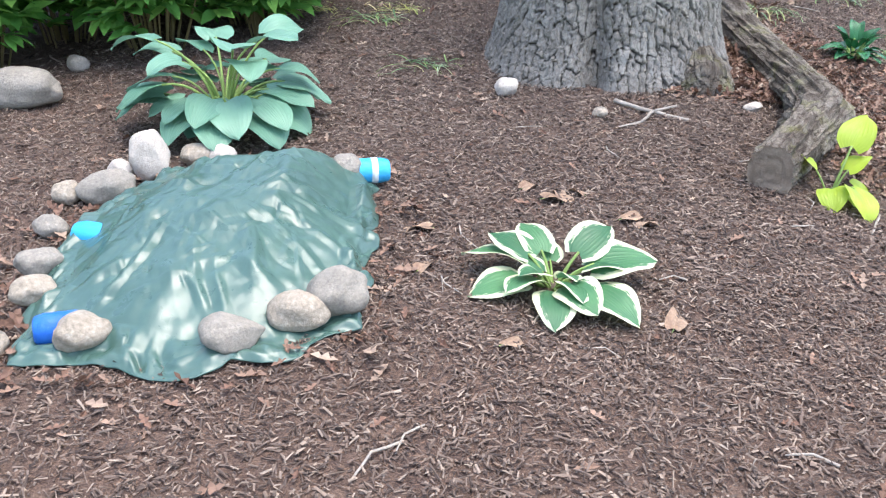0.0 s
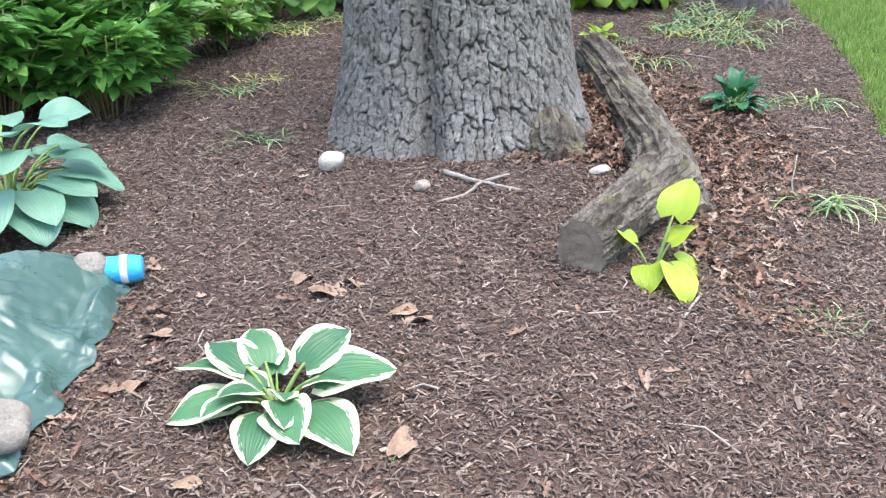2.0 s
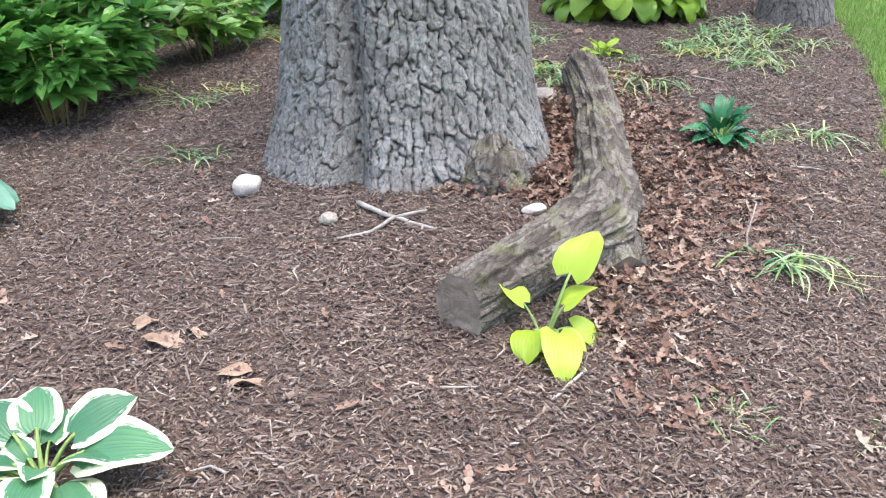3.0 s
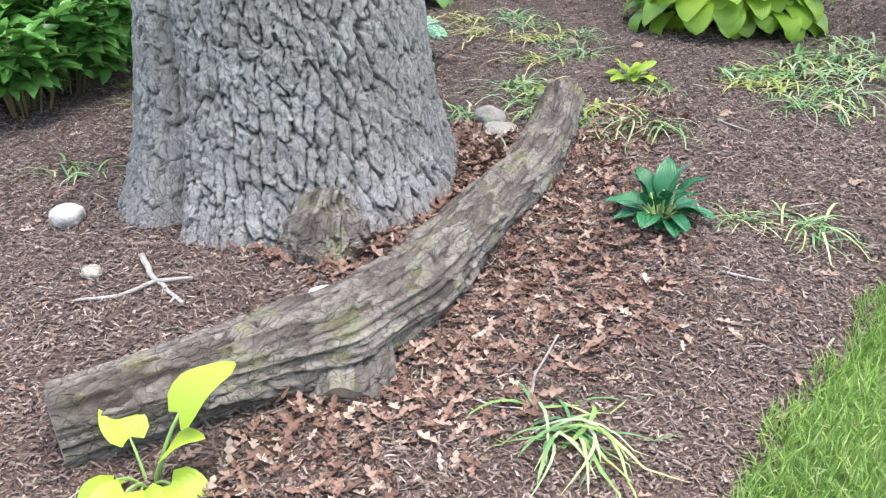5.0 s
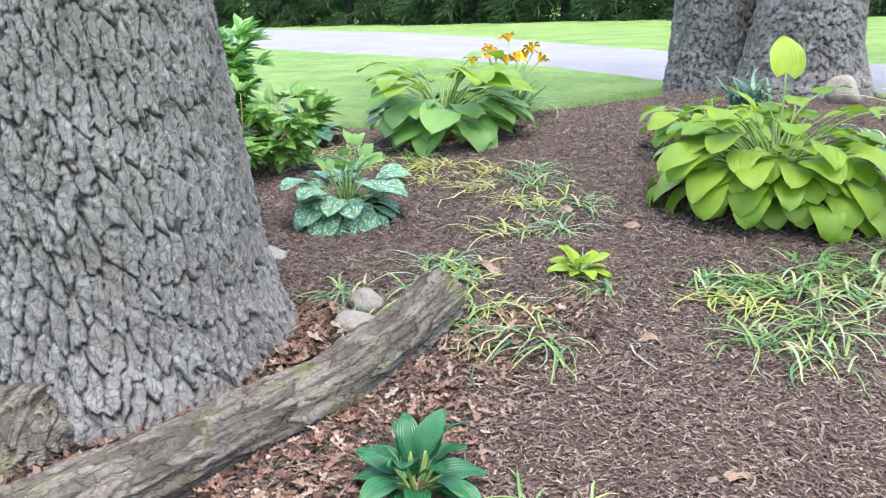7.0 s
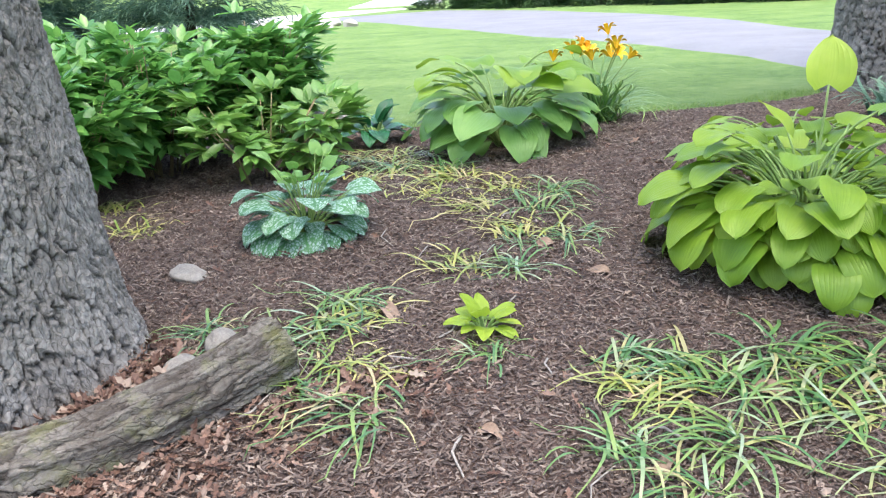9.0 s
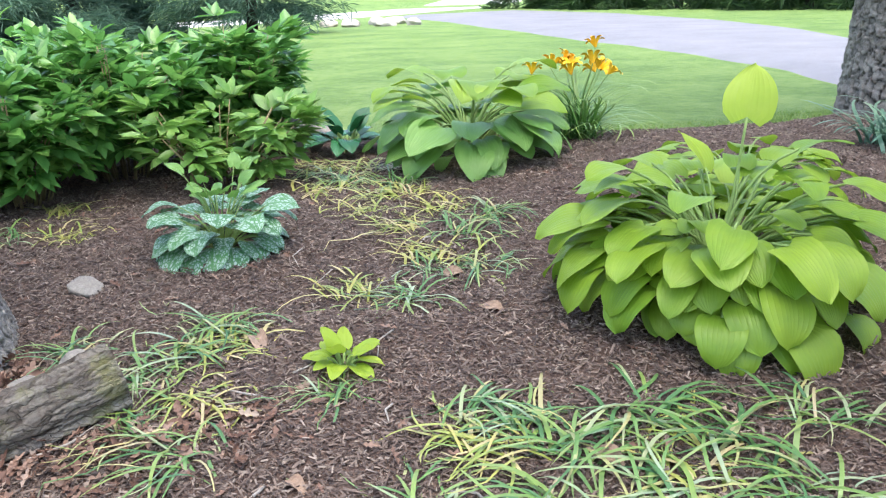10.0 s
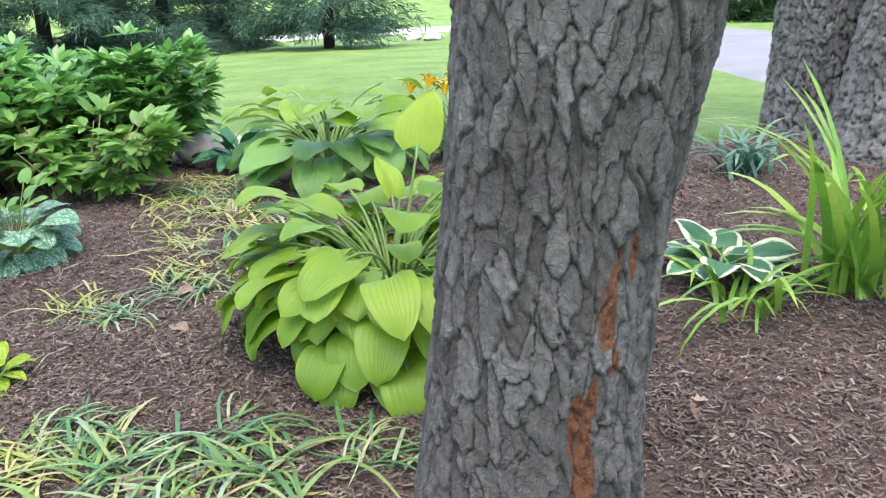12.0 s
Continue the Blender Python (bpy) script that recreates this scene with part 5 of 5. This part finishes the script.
conifer(-21.0, 10.8, 7.0, 2.6, 150, M_PINE, 301, "blue-green pine standing on the lawn", 0.08, 0.3, 0.34, 2.6, 14)
for i, (x, y, h, rad) in enumerate([(-21.5, 3.6, 8.5, 4.2), (-23.5, 6.5, 8, 3.0), (-19.5, 0.0, 8, 4.0)]):
    conifer(x, y, h, rad, 330, M_PINE, 310 + i, "broad blue-green pine with low branches", 0.02, 0.22, 0.34, 3.0, 16)
for i in range(11):
    x = -46 + i * 4.2
    conifer(x, 32.5 + 0.35 * i + 0.8 * math.sin(i * 2.1), 9.5 + math.sin(i * 1.7), 3.4, 120, M_CONIFER, 320 + i, "dark evergreen with branches to the ground", 0.02, 0.7, 0.65)
for i in range(16):
    conifer(-110 + i * 8.5, 72 - 1.5 * i + 6 * math.sin(i * 2.3), 15 + 3 * math.sin(i), 5.0, 34, M_CONIFER, 350 + i, "tall dark tree on the skyline", 0.03, 0.4, 1.2)
for i in range(10):
    conifer(-95 - 3 * math.sin(i * 1.9), -20 + i * 9.0, 15 + 3 * math.sin(i), 5.0, 34, M_CONIFER, 370 + i, "tall dark tree on the skyline", 0.03, 0.4, 1.2)

# ---- mulch chips, leaf litter and grass ----
CHIP_V = [(-0.5, -0.5, 0), (0.5, -0.35, 0.1), (0.5, 0.4, 0.1), (-0.5, 0.5, 0), (-0.1, 0.1, 1.0), (0.3, -0.1, 0.8)]
CHIP_F = [(0, 1, 5, 4), (1, 2, 5), (2, 3, 4, 5), (3, 0, 4)]


def chips(n, x0, x1, y0, y1, size, seed, mat, name, label, category, keep=None, lift=0.0, shape=(CHIP_V, CHIP_F), tilt=0.35):
    r = np.random.default_rng(seed)
    x, y = r.uniform(x0, x1, n), r.uniform(y0, y1, n)
    ok = edge_distance(x, y) > 0.0
    ok &= np.hypot(x - OX, y - OY) > 0.55
    if keep is not None:
        ok &= keep(x, y, r)
    x, y = x[ok], y[ok]
    k = len(x)
    sc = np.stack([size * r.lognormal(0, 0.45, k), size * 0.28 * r.lognormal(0, 0.35, k), size * 0.16 * r.lognormal(0, 0.3, k)], -1) if shape[0] is CHIP_V else size * r.uniform(0.6, 1.3, (k, 1))
    me = scatter_mesh(name, mat, shape[0], shape[1], np.stack([x, y, bed_z(x, y) + lift + r.uniform(0.0, 0.012, k)], -1), r.uniform(0, 6.28, k), sc, r.normal(0, tilt, k), r.normal(0, tilt, k))
    ob = new(name, me)
    return tagged(ob, label, category, kind="stuff")


near_path = lambda x, y, r: r.uniform(0, 1, len(x)) < np.clip(1.25 - 0.16 * np.hypot(x - 2.6, y - 4.5), 0.2, 1)
chips(420000, -2.2, 3.2, 1.0, 8.5, 0.0185, 500, M_CHIP, "bark_chips", "brown shredded bark chips covering the bed", "mulch", near_path)
chips(80000, -1.5, 3.2, 8.3, 11.3, 0.019, 501, M_CHIP, "bark_chips", "brown shredded bark chips in the far bed", "mulch")
chips(30000, -4.2, 2.0, -3.0, 8.0, 0.03, 502, M_CHIP, "bark_chips", "brown shredded bark chips in the outer bed", "mulch", lambda x, y, r: (y < 1.1) | (x < -2.1))
OAKLEAF = [(0, 0, 0), (0.25, 0.16, 0.08), (0.38, 0.07, 0.02), (0.55, 0.24, 0.12), (0.68, 0.09, 0.02), (0.82, 0.14, 0.06), (1, 0, 0.1), (0.82, -0.13, 0.1), (0.68, -0.08, 0.02), (0.52, -0.25, 0.14), (0.38, -0.07, 0.0), (0.22, -0.15, 0.1)]
OAKLEAF_F = [(0, 1, 2, 10, 11), (2, 3, 4, 8, 9, 10), (4, 5, 6, 7, 8)]


def by_log(x, y, r):
    d = np.abs(x - (1.62 + 0.06 * np.sin(y * 3))) / np.where(x > 1.6, 0.5, 0.12) + np.abs(y - 4.6) / 1.7
    return r.uniform(0, 1, len(x)) < np.clip(1.5 - d, 0, 1)


chips(13000, 1.2, 2.7, 3.0, 6.4, 0.052, 510, M_LITTER, "leaf_litter", "reddish-brown dry oak leaves drifted along the log", "leaves", by_log, 0.006, (OAKLEAF, OAKLEAF_F))
chips(2200, 0.9, 1.5, 4.3, 5.6, 0.07, 511, M_LITTER, "leaf_litter", "dry oak leaves caught between log and oak", "leaves", lambda x, y, r: np.hypot(x - OX, y - OY) > 0.6, 0.006, (OAKLEAF, OAKLEAF_F))
chips(900, -1.9, 3.0, 1.5, 8.5, 0.055, 512, M_LITTER, "leaf_litter", "dry oak leaves scattered over the mulch", "leaves", None, 0.006, (OAKLEAF, OAKLEAF_F))


def round_tarp(x, y, r):
    d = -edge_distance(x, y, np.array(OUT))
    return (d > -0.03) & (r.uniform(0, 1, len(x)) < np.clip(1 - d / 0.2, 0, 1) * np.where(x < -0.9, 1, 0.45))


chips(2600, -1.8, 0.1, 1.7, 3.7, 0.07, 513, M_LITTER, "leaf_litter", "tan dry leaves gathered round the tarpaulin", "leaves", round_tarp, 0.006, (OAKLEAF, OAKLEAF_F))


def turf(name, n, x0, x1, y0, y1, near, tall, seed, label):
    r = np.random.default_rng(seed)
    x, y = r.uniform(x0, x1, n), r.uniform(y0, y1, n)
    d = -edge_distance(x, y)
    ok = (d > -0.05 + 0.08 * (value_noise(x * 7, y * 7, 40) - 0.5)) & (r.uniform(0, 1, n) < np.clip(1.1 - d / near, 0, 1))
    x, y = x[ok], y[ok]
    k = len(x)
    me = scatter_mesh(name, M_BLADE, [(0, -0.03, 0), (0, 0.03, 0), (0.14, 0.024, 0.55), (0.14, -0.024, 0.55), (0.45, 0, 0.95)], [(0, 1, 2, 3), (3, 2, 4)],
                      np.stack([x, y, ground_z(x, y) - 0.025], -1), r.uniform(0, 6.28, k), tall * r.uniform(0.6, 1.3, (k, 1)), r.normal(0, 0.4, k), r.normal(0, 0.4, k))
    tagged(new(name, me), label, "grass", kind="stuff")


turf("lawn_grass", 330000, 1.9, 5.0, 0.5, 11.0, 1.7, 0.06, 520, "bright mown grass along the bed's edge")
turf("lawn_grass", 150000, -4.5, -0.4, 6.6, 11.6, 0.35, 0.035, 521, "bright mown grass beyond the far edge")
